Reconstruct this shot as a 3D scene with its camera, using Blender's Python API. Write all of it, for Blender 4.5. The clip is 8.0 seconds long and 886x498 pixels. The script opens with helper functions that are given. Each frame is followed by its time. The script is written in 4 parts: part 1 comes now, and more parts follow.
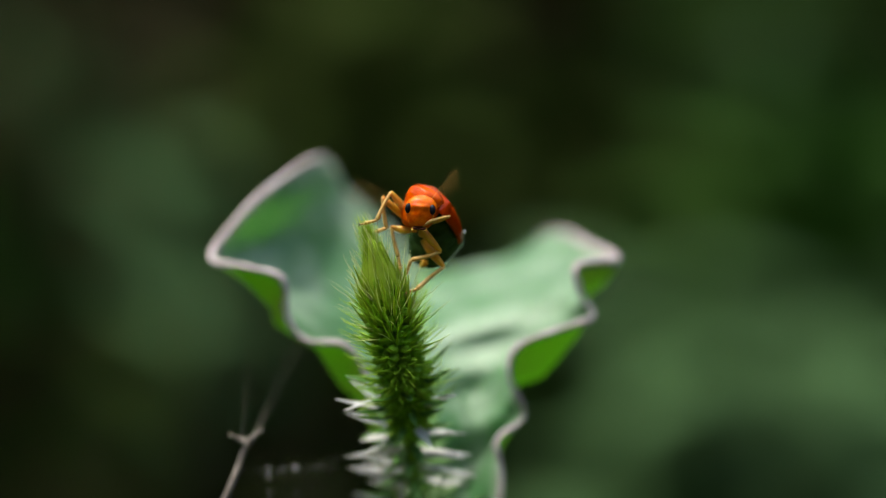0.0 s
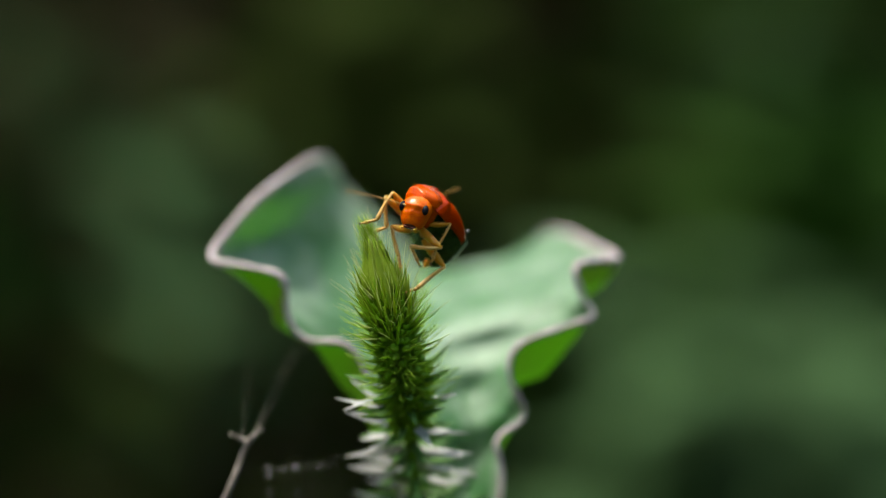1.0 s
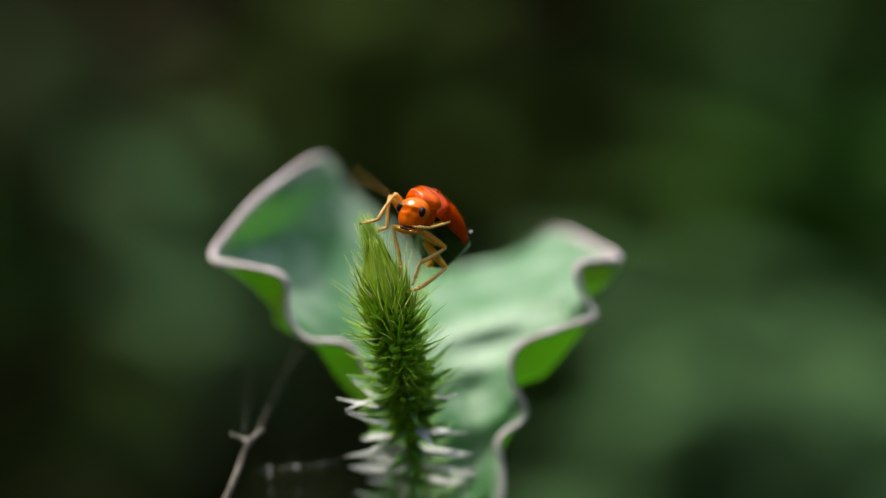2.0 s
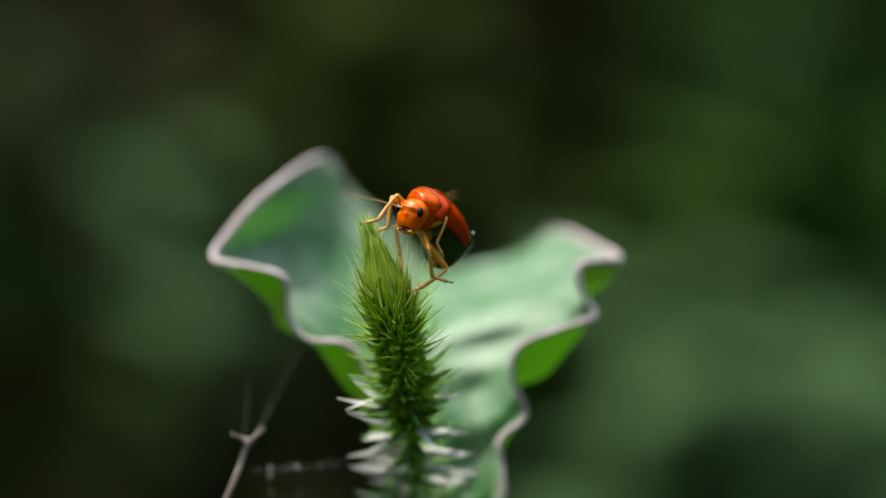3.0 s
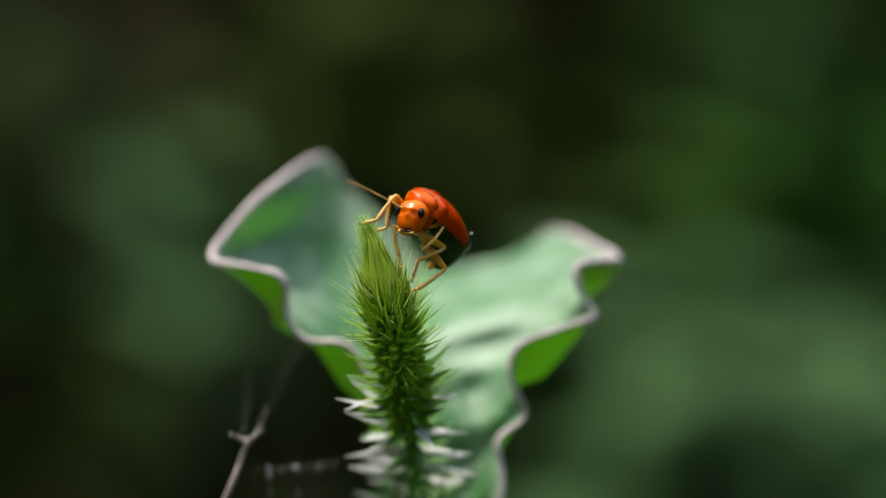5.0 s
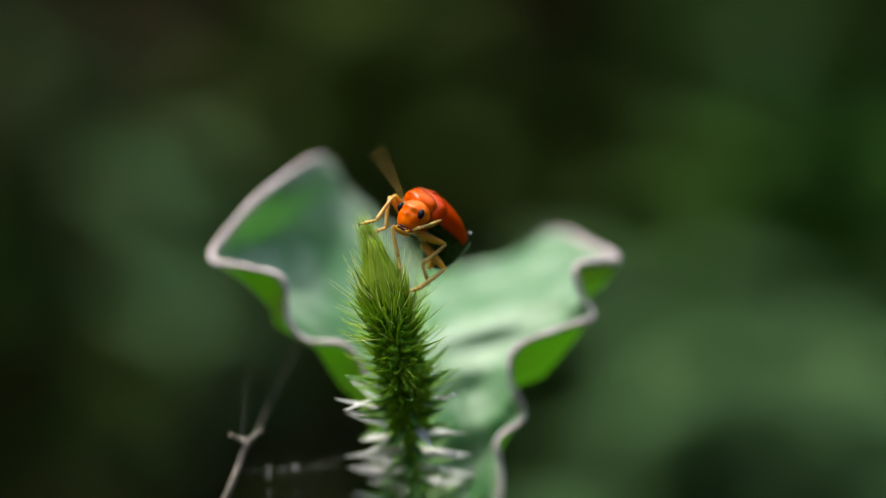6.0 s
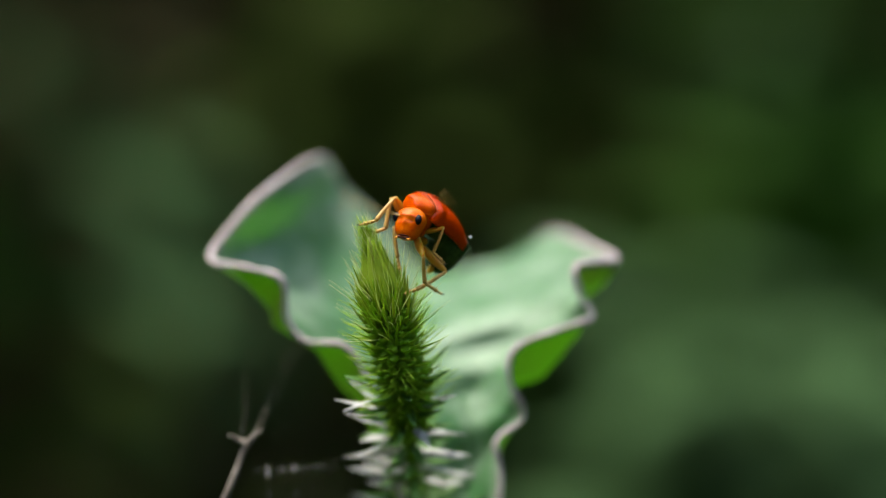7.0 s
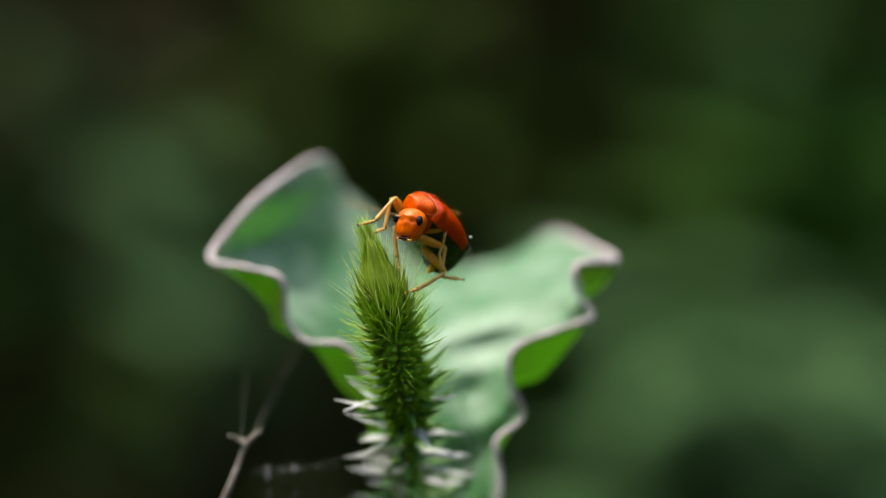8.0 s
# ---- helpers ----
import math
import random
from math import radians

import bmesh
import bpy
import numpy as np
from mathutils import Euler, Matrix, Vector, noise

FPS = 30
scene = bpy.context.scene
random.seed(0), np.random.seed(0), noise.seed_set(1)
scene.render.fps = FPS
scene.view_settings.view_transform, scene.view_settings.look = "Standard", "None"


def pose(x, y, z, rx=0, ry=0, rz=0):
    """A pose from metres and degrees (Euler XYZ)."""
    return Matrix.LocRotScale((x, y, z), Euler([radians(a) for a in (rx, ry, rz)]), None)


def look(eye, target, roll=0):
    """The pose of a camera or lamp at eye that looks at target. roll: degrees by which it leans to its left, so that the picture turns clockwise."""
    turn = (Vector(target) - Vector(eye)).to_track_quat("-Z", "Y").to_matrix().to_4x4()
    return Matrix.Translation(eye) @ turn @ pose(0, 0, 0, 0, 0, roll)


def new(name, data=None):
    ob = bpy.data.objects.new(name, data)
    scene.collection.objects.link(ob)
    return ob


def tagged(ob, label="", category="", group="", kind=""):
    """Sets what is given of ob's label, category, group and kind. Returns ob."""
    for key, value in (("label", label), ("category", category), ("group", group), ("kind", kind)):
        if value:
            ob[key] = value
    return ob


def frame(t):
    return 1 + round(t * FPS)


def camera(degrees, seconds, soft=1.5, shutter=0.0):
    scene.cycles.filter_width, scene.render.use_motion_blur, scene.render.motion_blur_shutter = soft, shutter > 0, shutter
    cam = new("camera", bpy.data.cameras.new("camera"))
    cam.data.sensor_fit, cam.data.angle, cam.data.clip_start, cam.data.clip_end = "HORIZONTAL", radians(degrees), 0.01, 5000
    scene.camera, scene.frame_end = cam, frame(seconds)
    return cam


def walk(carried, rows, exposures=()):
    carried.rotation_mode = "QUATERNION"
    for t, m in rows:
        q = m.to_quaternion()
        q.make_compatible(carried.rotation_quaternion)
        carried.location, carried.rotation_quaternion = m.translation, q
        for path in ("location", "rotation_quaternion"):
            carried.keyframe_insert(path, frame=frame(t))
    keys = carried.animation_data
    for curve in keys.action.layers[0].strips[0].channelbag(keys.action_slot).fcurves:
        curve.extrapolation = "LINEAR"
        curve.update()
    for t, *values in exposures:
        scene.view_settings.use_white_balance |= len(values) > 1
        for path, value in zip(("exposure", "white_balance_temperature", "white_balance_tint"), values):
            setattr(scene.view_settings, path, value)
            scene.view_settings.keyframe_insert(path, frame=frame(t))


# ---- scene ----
# Units in the modelling code are millimetres; everything is scaled to metres when a mesh is made.
MM = 0.001
DIST = 0.1667          # from the lens to the beetle
HIGH = 0.35            # height of the lens above the soil
cam = camera(20.0, 8.0, soft=1.0, shutter=0.5)
cam.data.dof.use_dof = True
cam.data.dof.focus_distance = DIST - 0.0008
cam.data.dof.aperture_fstop = 9.5


def eye_pose(right, down):
    """The camera, with a drift of a few hundredths of a degree."""
    return pose(0, -DIST, HIGH, 90 + 0.01288 * down, 0, 0.01288 * right)


walk(cam, [(t, eye_pose(r, d)) for t, r, d in (
    (0.0, 0, 0), (0.5, 1.0, -0.2), (1.0, 0.4, -1.4), (1.5, 1.2, -1.3), (2.2, 2.6, -1.4), (3.0, 3.4, -1.4), (3.5, 3.0, -1.4),
    (4.0, 1.2, -1.2), (4.5, 1.6, -1.4), (5.2, 0.8, -0.8), (6.0, 0.0, -0.2), (6.5, -1.2, 0.4), (7.0, -1.4, 0.8), (7.5, -1.7, 0.8), (8.0, -1.9, 0.8))],
     exposures=[(0.0, 0.75, 6650, 5), (8.0, 0.82, 6650, 5)])

# ---- world and light ----
SUN_EL, SUN_AZ = 73, 262     # degrees; azimuth clockwise from +y
world = bpy.data.worlds.new("sky")
scene.world = world
world.use_nodes = True
wn = world.node_tree
sky = wn.nodes.new("ShaderNodeTexSky")
sky.sky_type = "NISHITA"
sky.sun_disc = False
sky.dust_density, sky.ozone_density = 4.0, 0.2
sky.sun_elevation, sky.sun_rotation = radians(SUN_EL), radians(SUN_AZ)
wn.nodes["Background"].inputs[1].default_value = 0.26
wn.links.new(sky.outputs[0], wn.nodes["Background"].inputs[0])
sun = new("sun", bpy.data.lights.new("sun", "SUN"))
sun.data.energy, sun.data.angle, sun.data.color = 3.1, radians(4), (1.0, 0.97, 0.91)
az, el = radians(SUN_AZ), radians(SUN_EL)
sun.matrix_world = look((math.sin(az) * math.cos(el), math.cos(az) * math.cos(el), math.sin(el)), (0, 0, 0))


# ---- materials ----
def surface(name, low, high, scale, rough=0.5, coat=0.0, bump=0.0, bump_scale=None, through_light=None, amount=0.0,
            sheen=0.0, random_tint=0.0, spec=0.5, span=(0.5, 0.85), stretch=(1, 1, 1), inside=0.0):
    """A procedural surface: two colours mixed by noise at two scales, relief, gloss, and light that shines through thin tissue."""
    m = bpy.data.materials.new(name)
    m.use_nodes = True
    nt = m.node_tree
    p = nt.nodes["Principled BSDF"]
    out = nt.nodes["Material Output"]
    tc = nt.nodes.new("ShaderNodeTexCoord")
    mp = nt.nodes.new("ShaderNodeMapping")
    mp.inputs["Scale"].default_value = stretch
    nt.links.new(tc.outputs["Object"], mp.inputs[0])
    n1 = nt.nodes.new("ShaderNodeTexNoise")
    n1.inputs["Scale"].default_value, n1.inputs["Detail"].default_value = scale, 4
    n2 = nt.nodes.new("ShaderNodeTexNoise")
    n2.inputs["Scale"].default_value, n2.inputs["Detail"].default_value = scale * 6, 6
    for n in (n1, n2):
        nt.links.new(mp.outputs[0], n.inputs["Vector"])
    add = nt.nodes.new("ShaderNodeMath")
    add.operation = "MULTIPLY_ADD"
    add.inputs[1].default_value = 0.35
    nt.links.new(n2.outputs[0], add.inputs[0])
    nt.links.new(n1.outputs[0], add.inputs[2])
    ramp = nt.nodes.new("ShaderNodeValToRGB")
    ramp.color_ramp.elements[0].position, ramp.color_ramp.elements[1].position = span
    ramp.color_ramp.elements[0].color, ramp.color_ramp.elements[1].color = (*low, 1), (*high, 1)
    nt.links.new(add.outputs[0], ramp.inputs[0])
    colour = ramp.outputs[0]
    if random_tint:
        info = nt.nodes.new("ShaderNodeObjectInfo")
        geo = nt.nodes.new("ShaderNodeNewGeometry")
        sumr = nt.nodes.new("ShaderNodeMath")
        nt.links.new(info.outputs["Random"], sumr.inputs[0])
        nt.links.new(geo.outputs["Random Per Island"], sumr.inputs[1])
        rng = nt.nodes.new("ShaderNodeMapRange")
        rng.inputs[2].default_value = 2.0
        rng.inputs[3].default_value, rng.inputs[4].default_value = 1 - random_tint, 1 + random_tint
        nt.links.new(sumr.outputs[0], rng.inputs[0])
        hsv = nt.nodes.new("ShaderNodeHueSaturation")
        nt.links.new(rng.outputs[0], hsv.inputs["Value"])
        nt.links.new(colour, hsv.inputs["Color"])
        colour = hsv.outputs[0]
    nt.links.new(colour, p.inputs["Base Color"])
    p.inputs["Roughness"].default_value = rough
    p.inputs["Specular IOR Level"].default_value = spec
    p.inputs["Coat Weight"].default_value, p.inputs["Coat Roughness"].default_value = coat, 0.06
    p.inputs["Sheen Weight"].default_value = sheen
    if inside:
        p.inputs["Subsurface Weight"].default_value = inside
        p.inputs["Subsurface Radius"].default_value = (1.0, 0.35, 0.08)
        p.inputs["Subsurface Scale"].default_value = 0.35 * MM
    if bump:
        b = nt.nodes.new("ShaderNodeBump")
        b.inputs["Strength"].default_value, b.inputs["Distance"].default_value = 0.6, bump * MM
        n3 = nt.nodes.new("ShaderNodeTexNoise")
        n3.inputs["Scale"].default_value, n3.inputs["Detail"].default_value = bump_scale or scale * 4, 5
        nt.links.new(mp.outputs[0], n3.inputs["Vector"])
        nt.links.new(n3.outputs[0], b.inputs["Height"])
        nt.links.new(b.outputs[0], p.inputs["Normal"])
    if amount:
        tl = nt.nodes.new("ShaderNodeBsdfTranslucent")
        tl.inputs[0].default_value = (*through_light, 1)
        mix = nt.nodes.new("ShaderNodeMixShader")
        mix.inputs[0].default_value = amount
        nt.links.new(p.outputs[0], mix.inputs[1])
        nt.links.new(tl.outputs[0], mix.inputs[2])
        nt.links.new(mix.outputs[0], out.inputs[0])
    return m


M_ELYTRA = surface("orange_red_wing_case", (0.24, 0.016, 0.0), (0.34, 0.031, 0.0), 700, rough=0.12, spec=0.13, bump=0.008, bump_scale=5200)
M_SHIELD = surface("orange_cuticle", (0.38, 0.040, 0.0), (0.50, 0.070, 0.0), 900, rough=0.12, spec=0.16, bump=0.03, bump_scale=3600)
M_FACE = surface("amber_orange_cuticle", (0.42, 0.056, 0.0), (0.60, 0.118, 0.002), 1300, rough=0.15, spec=0.18, bump=0.03, bump_scale=4200, inside=0.2)
# Dark colour for the shade in the chest shield's creases.
M_GROOVE_SHADE = surface("groove_shade_orange", (0.05, 0.006, 0.0), (0.12, 0.014, 0.001), 1500, rough=0.4, spec=0.2)
M_EYE = surface("black_eye", (0.004, 0.004, 0.006), (0.01, 0.01, 0.014), 2000, rough=0.10, spec=0.12, bump=0.003, bump_scale=30000)
M_MOUTH = surface("dark_brown_jaw", (0.04, 0.006, 0.001), (0.13, 0.022, 0.003), 1500, rough=0.45, coat=0.0, spec=0.2)
M_BELLY = surface("blackish_green_belly", (0.010, 0.026, 0.006), (0.030, 0.060, 0.014), 1600, rough=0.25, spec=0.10, bump=0.02, bump_scale=4000)
M_FEMUR = surface("amber_leg", (0.54, 0.27, 0.012), (0.70, 0.42, 0.04), 900, rough=0.3, spec=0.4, bump=0.02, bump_scale=7000, through_light=(0.7, 0.32, 0.03), amount=0.3, inside=0.5)
M_TIBIA = surface("pale_amber_leg", (0.55, 0.32, 0.05), (0.74, 0.52, 0.18), 1400, rough=0.34, bump=0.03, bump_scale=9000,
                  through_light=(0.66, 0.36, 0.1), amount=0.3)
M_CLAW = surface("dark_claw", (0.03, 0.015, 0.008), (0.08, 0.04, 0.015), 2000, rough=0.35)
M_FEELER = surface("amber_feeler", (0.36, 0.20, 0.03), (0.5, 0.3, 0.06), 2500, rough=0.5, through_light=(0.5, 0.3, 0.05), amount=0.3)
M_DROP = surface("white_speck", (0.7, 0.72, 0.7), (0.8, 0.8, 0.8), 2000, rough=0.25)
M_DUST = surface("ochre_dust", (0.62, 0.30, 0.08), (0.72, 0.42, 0.16), 2000, rough=0.6)
M_BLADE = surface("pale_green_leaf", (0.014, 0.112, 0.014), (0.200, 0.295, 0.190), 190, rough=0.55, spec=0.6, sheen=0.30, span=(0.55, 0.86), bump=0.5, bump_scale=420,
                  through_light=(0.15, 0.46, 0.07), amount=0.27)
M_UNDER = surface("yellow_green_leaf_underside", (0.34, 0.55, 0.03), (0.48, 0.66, 0.05), 120, rough=0.5, bump=0.3, bump_scale=500,
                  through_light=(0.52, 0.72, 0.09), amount=0.68)
M_MARGIN = surface("pinkish_leaf_margin", (0.25, 0.20, 0.195), (0.44, 0.38, 0.38), 500, rough=0.7, bump=0.1, bump_scale=3000, sheen=0.3)
M_BRACT = surface("olive_green_bract", (0.18, 0.38, 0.010), (0.46, 0.62, 0.06), 700, rough=0.55, spec=0.25, bump=0.04, bump_scale=5000,
                  through_light=(0.40, 0.60, 0.04), amount=0.4, random_tint=0.3, stretch=(1, 1, 0.25))
M_TIPBRACT = surface("yellow_green_bract", (0.20, 0.32, 0.015), (0.36, 0.47, 0.055), 900, rough=0.5, spec=0.2, bump=0.05, bump_scale=6000,
                     through_light=(0.50, 0.64, 0.06), amount=0.4, random_tint=0.06, stretch=(1, 1, 0.35))
M_AWN = surface("pale_bristle", (0.52, 0.60, 0.18), (0.72, 0.76, 0.36), 500, rough=0.5, spec=0.15, through_light=(0.75, 0.8, 0.4), amount=0.6, random_tint=0.15)
M_DOWN = surface("yellow_green_down", (0.24, 0.42, 0.02), (0.40, 0.58, 0.06), 500, rough=0.6, spec=0.1, through_light=(0.5, 0.7, 0.06), amount=0.5, random_tint=0.2)
M_PALE = surface("papery_white_bract", (0.40, 0.43, 0.36), (0.72, 0.70, 0.74), 600, rough=0.42, bump=0.05, bump_scale=4000,
                 through_light=(0.6, 0.62, 0.5), amount=0.3, random_tint=0.25, stretch=(1, 1, 0.2))
M_GREENBRACT = surface("dull_green_bract", (0.06, 0.19, 0.02), (0.22, 0.38, 0.12), 900, rough=0.45, spec=0.4, bump=0.05, bump_scale=4000,
                      through_light=(0.20, 0.42, 0.04), amount=0.3, random_tint=0.35, stretch=(1, 1, 0.2))
M_FLORET = surface("green_floret", (0.11, 0.30, 0.006), (0.34, 0.56, 0.025), 1300, rough=0.5, spec=0.3, bump=0.06, bump_scale=5000,
                   through_light=(0.34, 0.62, 0.03), amount=0.45, random_tint=0.3)
M_STALK = surface("green_stalk", (0.06, 0.16, 0.012), (0.12, 0.26, 0.03), 500, rough=0.5, bump=0.04)
M_CORE = surface("green_spike_core", (0.12, 0.26, 0.01), (0.22, 0.40, 0.03), 900, rough=0.7, spec=0.2, bump=0.3, bump_scale=2500)
M_TWIG = surface("dry_grey_twig", (0.08, 0.065, 0.05), (0.18, 0.155, 0.13), 700, rough=0.85, bump=0.1, bump_scale=3000)
M_THREAD = surface("grey_thread", (0.3, 0.29, 0.27), (0.45, 0.44, 0.42), 900, rough=0.5)
M_SOIL = surface("dark_soil", (0.018, 0.012, 0.007), (0.05, 0.034, 0.02), 14, rough=0.95, bump=6, bump_scale=60)
# The shade of the distant woods, put into a dark colour.
M_WOODS = surface("woodland_shade_colour", (0.012, 0.014, 0.004), (0.026, 0.032, 0.009), 9, rough=0.9, random_tint=0.5)
M_LEAF_G = surface("mid_green_leaf", (0.032, 0.088, 0.014), (0.056, 0.130, 0.024), 40, rough=0.8, spec=0.05, through_light=(0.06, 0.17, 0.02), amount=0.2, random_tint=0.2)
M_LEAF_B = surface("blue_green_leaf", (0.036, 0.082, 0.030), (0.064, 0.124, 0.047), 40, rough=0.8, spec=0.08, through_light=(0.06, 0.15, 0.05), amount=0.2, random_tint=0.2)
# Leaf colour lowered to look shaded on weeds that stand in the sun.
M_LEAF_SHADE = surface("leaf_darkened_for_shade", (0.022, 0.038, 0.006), (0.040, 0.062, 0.011), 40, rough=0.8, spec=0.05, random_tint=0.3)
M_LEAF_D = surface("deep_green_leaf", (0.026, 0.056, 0.008), (0.054, 0.100, 0.016), 40, rough=0.8, spec=0.08, random_tint=0.4)
M_LEAF_N = surface("brown_dead_leaf", (0.060, 0.040, 0.009), (0.108, 0.078, 0.020), 40, rough=0.8, random_tint=0.4)


# ---- mesh helpers (millimetres) ----
def part(name, bm, material, parent=None, label="", smooth=True):
    """Link a bmesh, modelled in millimetres, as one mesh object, under a thing where one is given."""
    bmesh.ops.recalc_face_normals(bm, faces=bm.faces)
    me = bpy.data.meshes.new(name)
    bm.to_mesh(me)
    bm.free()
    me.transform(Matrix.Scale(MM, 4))
    me.materials.append(material)
    if smooth:
        me.shade_smooth()
    ob = new(name, me)
    ob.parent = parent
    if label:
        tagged(ob, label)
    return ob


def spot(u, v, deep):
    """A place in metres: u to the right and v up, in millimetres as they measure beside the beetle, pushed deep millimetres behind it."""
    k = (DIST + deep * MM) / DIST
    return Vector((u * MM * k, deep * MM, HIGH + v * MM * k))


def local(u, v, deep):
    """The same in the millimetres of a mesh whose object stays at the origin."""
    return spot(u, v, deep) / MM


def spline(pts, n):
    """n + 1 points along a smooth curve through pts (tuples of any length)."""
    p = np.array([tuple(q) for q in pts], float)
    p = np.vstack([2 * p[0] - p[1], p, 2 * p[-1] - p[-2]])
    out = []
    for k in range(n + 1):
        x = k / n * (len(p) - 3)
        i = min(int(x), len(p) - 4)
        f = x - i
        a, b, c, d = p[i:i + 4]
        out.append(0.5 * (2 * b + (c - a) * f + (2 * a - 5 * b + 4 * c - d) * f * f + (3 * b - a - 3 * c + d) * f ** 3))
    return out


def grid(bm, rows, close=False):
    """Quads over rows of points."""
    vs = [[bm.verts.new(tuple(p)) for p in r] for r in rows]
    for a, b in zip(vs, vs[1:]):
        n = len(a)
        for j in range(n if close else n - 1):
            bm.faces.new((a[j], a[(j + 1) % n], b[(j + 1) % n], b[j]))
    return vs


def loft(bm, rings):
    """A closed skin over rings of points."""
    vs = grid(bm, rings, True)
    bm.faces.new(vs[0][::-1])
    bm.faces.new(vs[-1])
    return vs


def tube(bm, pts, radii, sides=8):
    """A rounded tube along points."""
    pts = [Vector(p) for p in pts]
    rings = []
    side = None
    for i, p in enumerate(pts):
        d = (pts[min(i + 1, len(pts) - 1)] - pts[max(i - 1, 0)]).normalized()
        if side is None:
            side = d.orthogonal().normalized()
        side = (side - d * side.dot(d)).normalized()
        up = d.cross(side)
        rings.append([p + (side * math.cos(a) + up * math.sin(a)) * radii[i] for a in (2 * math.pi * k / sides for k in range(sides))])
    loft(bm, rings)


def ball(bm, centre, size, seg=16, turn=None):
    """An ellipsoid."""
    m = Matrix.Translation(centre) @ (turn or Matrix()) @ Matrix.Diagonal((*size, 1))
    bmesh.ops.create_uvsphere(bm, u_segments=seg, v_segments=max(6, seg * 2 // 3), radius=1, matrix=m)


def thick(ob, mm):
    s = ob.modifiers.new("thickness", "SOLIDIFY")
    s.thickness, s.offset = mm * MM, 0
    return ob


# ---- ground and distance ----
def ground():
    bm = bmesh.new()
    xs = [-60000, -8000, -2500, *range(-1500, 1501, 75), 2500, 8000, 60000]
    ys = [-60000, -8000, -2500, *range(-900, 2101, 75), 3000, 8000, 60000]
    rows = []
    for y in ys:
        rows.append([(x, y, 14 * noise.noise((x / 180, y / 180, 0)) + 5 * noise.noise((x / 60, y / 60, 3)) - 12) for x in xs])
    grid(bm, rows)
    return tagged(part("ground", bm, M_SOIL), "dark damp soil under the undergrowth", "ground", kind="structure")


ground()


def leaf_shape(length, width, curl, fold, n=8, m=4):
    """A pointed oval leaf lying along +y from its stalk, face up, with a folded midrib and a drooping tip."""
    rows = []
    for i in range(n + 1):
        u = i / n
        w = width * 0.5 * max(0.02, math.sin(math.pi * u ** 0.75)) ** 0.8
        row = []
        for j in range(-m, m + 1):
            v = j / m
            row.append((w * v, length * u * math.cos(curl * u * 0.5), -length * curl * 0.5 * u * u + fold * abs(v) * w
                        + 0.03 * width * math.sin(7 * u + 2 * v) * abs(v)))
        rows.append(row)
    return rows


def weed(u, v, deep, leaves, material, label, seed):
    """A broad-leaved weed rooted in the soil, with its crown near the given place. leaves: how many, how long."""
    rnd = random.Random(seed)
    top = spot(u, v, deep)
    thing = tagged(new("weed"), label, "plant", group="weeds in the undergrowth")
    thing.location = (top.x, top.y, 0)
    count, length = leaves
    h = top.z / MM
    bm = bmesh.new()
    tube(bm, [(0, 0, -14), (3, 2, h * 0.4), (-2, 1, h * 0.75), (0, 0, h + 10)], [1.2, 1.0, 0.8, 0.5])
    part("stem", bm, material, thing)
    shapes = []
    for k in range(5):
        bm = bmesh.new()
        grid(bm, leaf_shape(length, length * rnd.uniform(0.5, 0.68), rnd.uniform(0.2, 0.7), 0.25))
        shapes.append(thick(part("leaf", bm, material, thing), 0.3))
    for k in range(count):
        leaf = shapes[k] if k < 5 else shapes[k % 5].copy()
        if k >= 5:
            scene.collection.objects.link(leaf)
        turn = rnd.uniform(0, 360)
        out = length * rnd.uniform(0.1, 1.0)
        z = h + length * (0.7 - 2.4 * k / count) + rnd.uniform(-0.3, 0.3) * length
        place = Vector((-math.sin(radians(turn)) * out, math.cos(radians(turn)) * out, z)) * MM
        leaf.matrix_local = Matrix.Translation(place) @ pose(0, 0, 0, 0, 0, turn) @ pose(0, 0, 0, rnd.uniform(-25, 50), rnd.uniform(-20, 20)) @ Matrix.Scale(rnd.uniform(0.7, 1.2), 4)
        bm = bmesh.new()
        root = Vector((0, 0, (z - 0.5 * out) * MM))
        tube(bm, spline([root / MM, (root * 0.4 + place * 0.6) / MM + Vector((0, 0, -0.1 * out)), place / MM], 5), [0.5] * 6, 5)
        part("leaf_stalk", bm, material, thing)
    return thing


# u, v, depth, (leaves, length), material, label
DULL, FRESH, DARKENED = "weed with dull blue-green oval leaves", "weed with fresh green oval leaves", "weed with oval leaves coloured dark for shade"
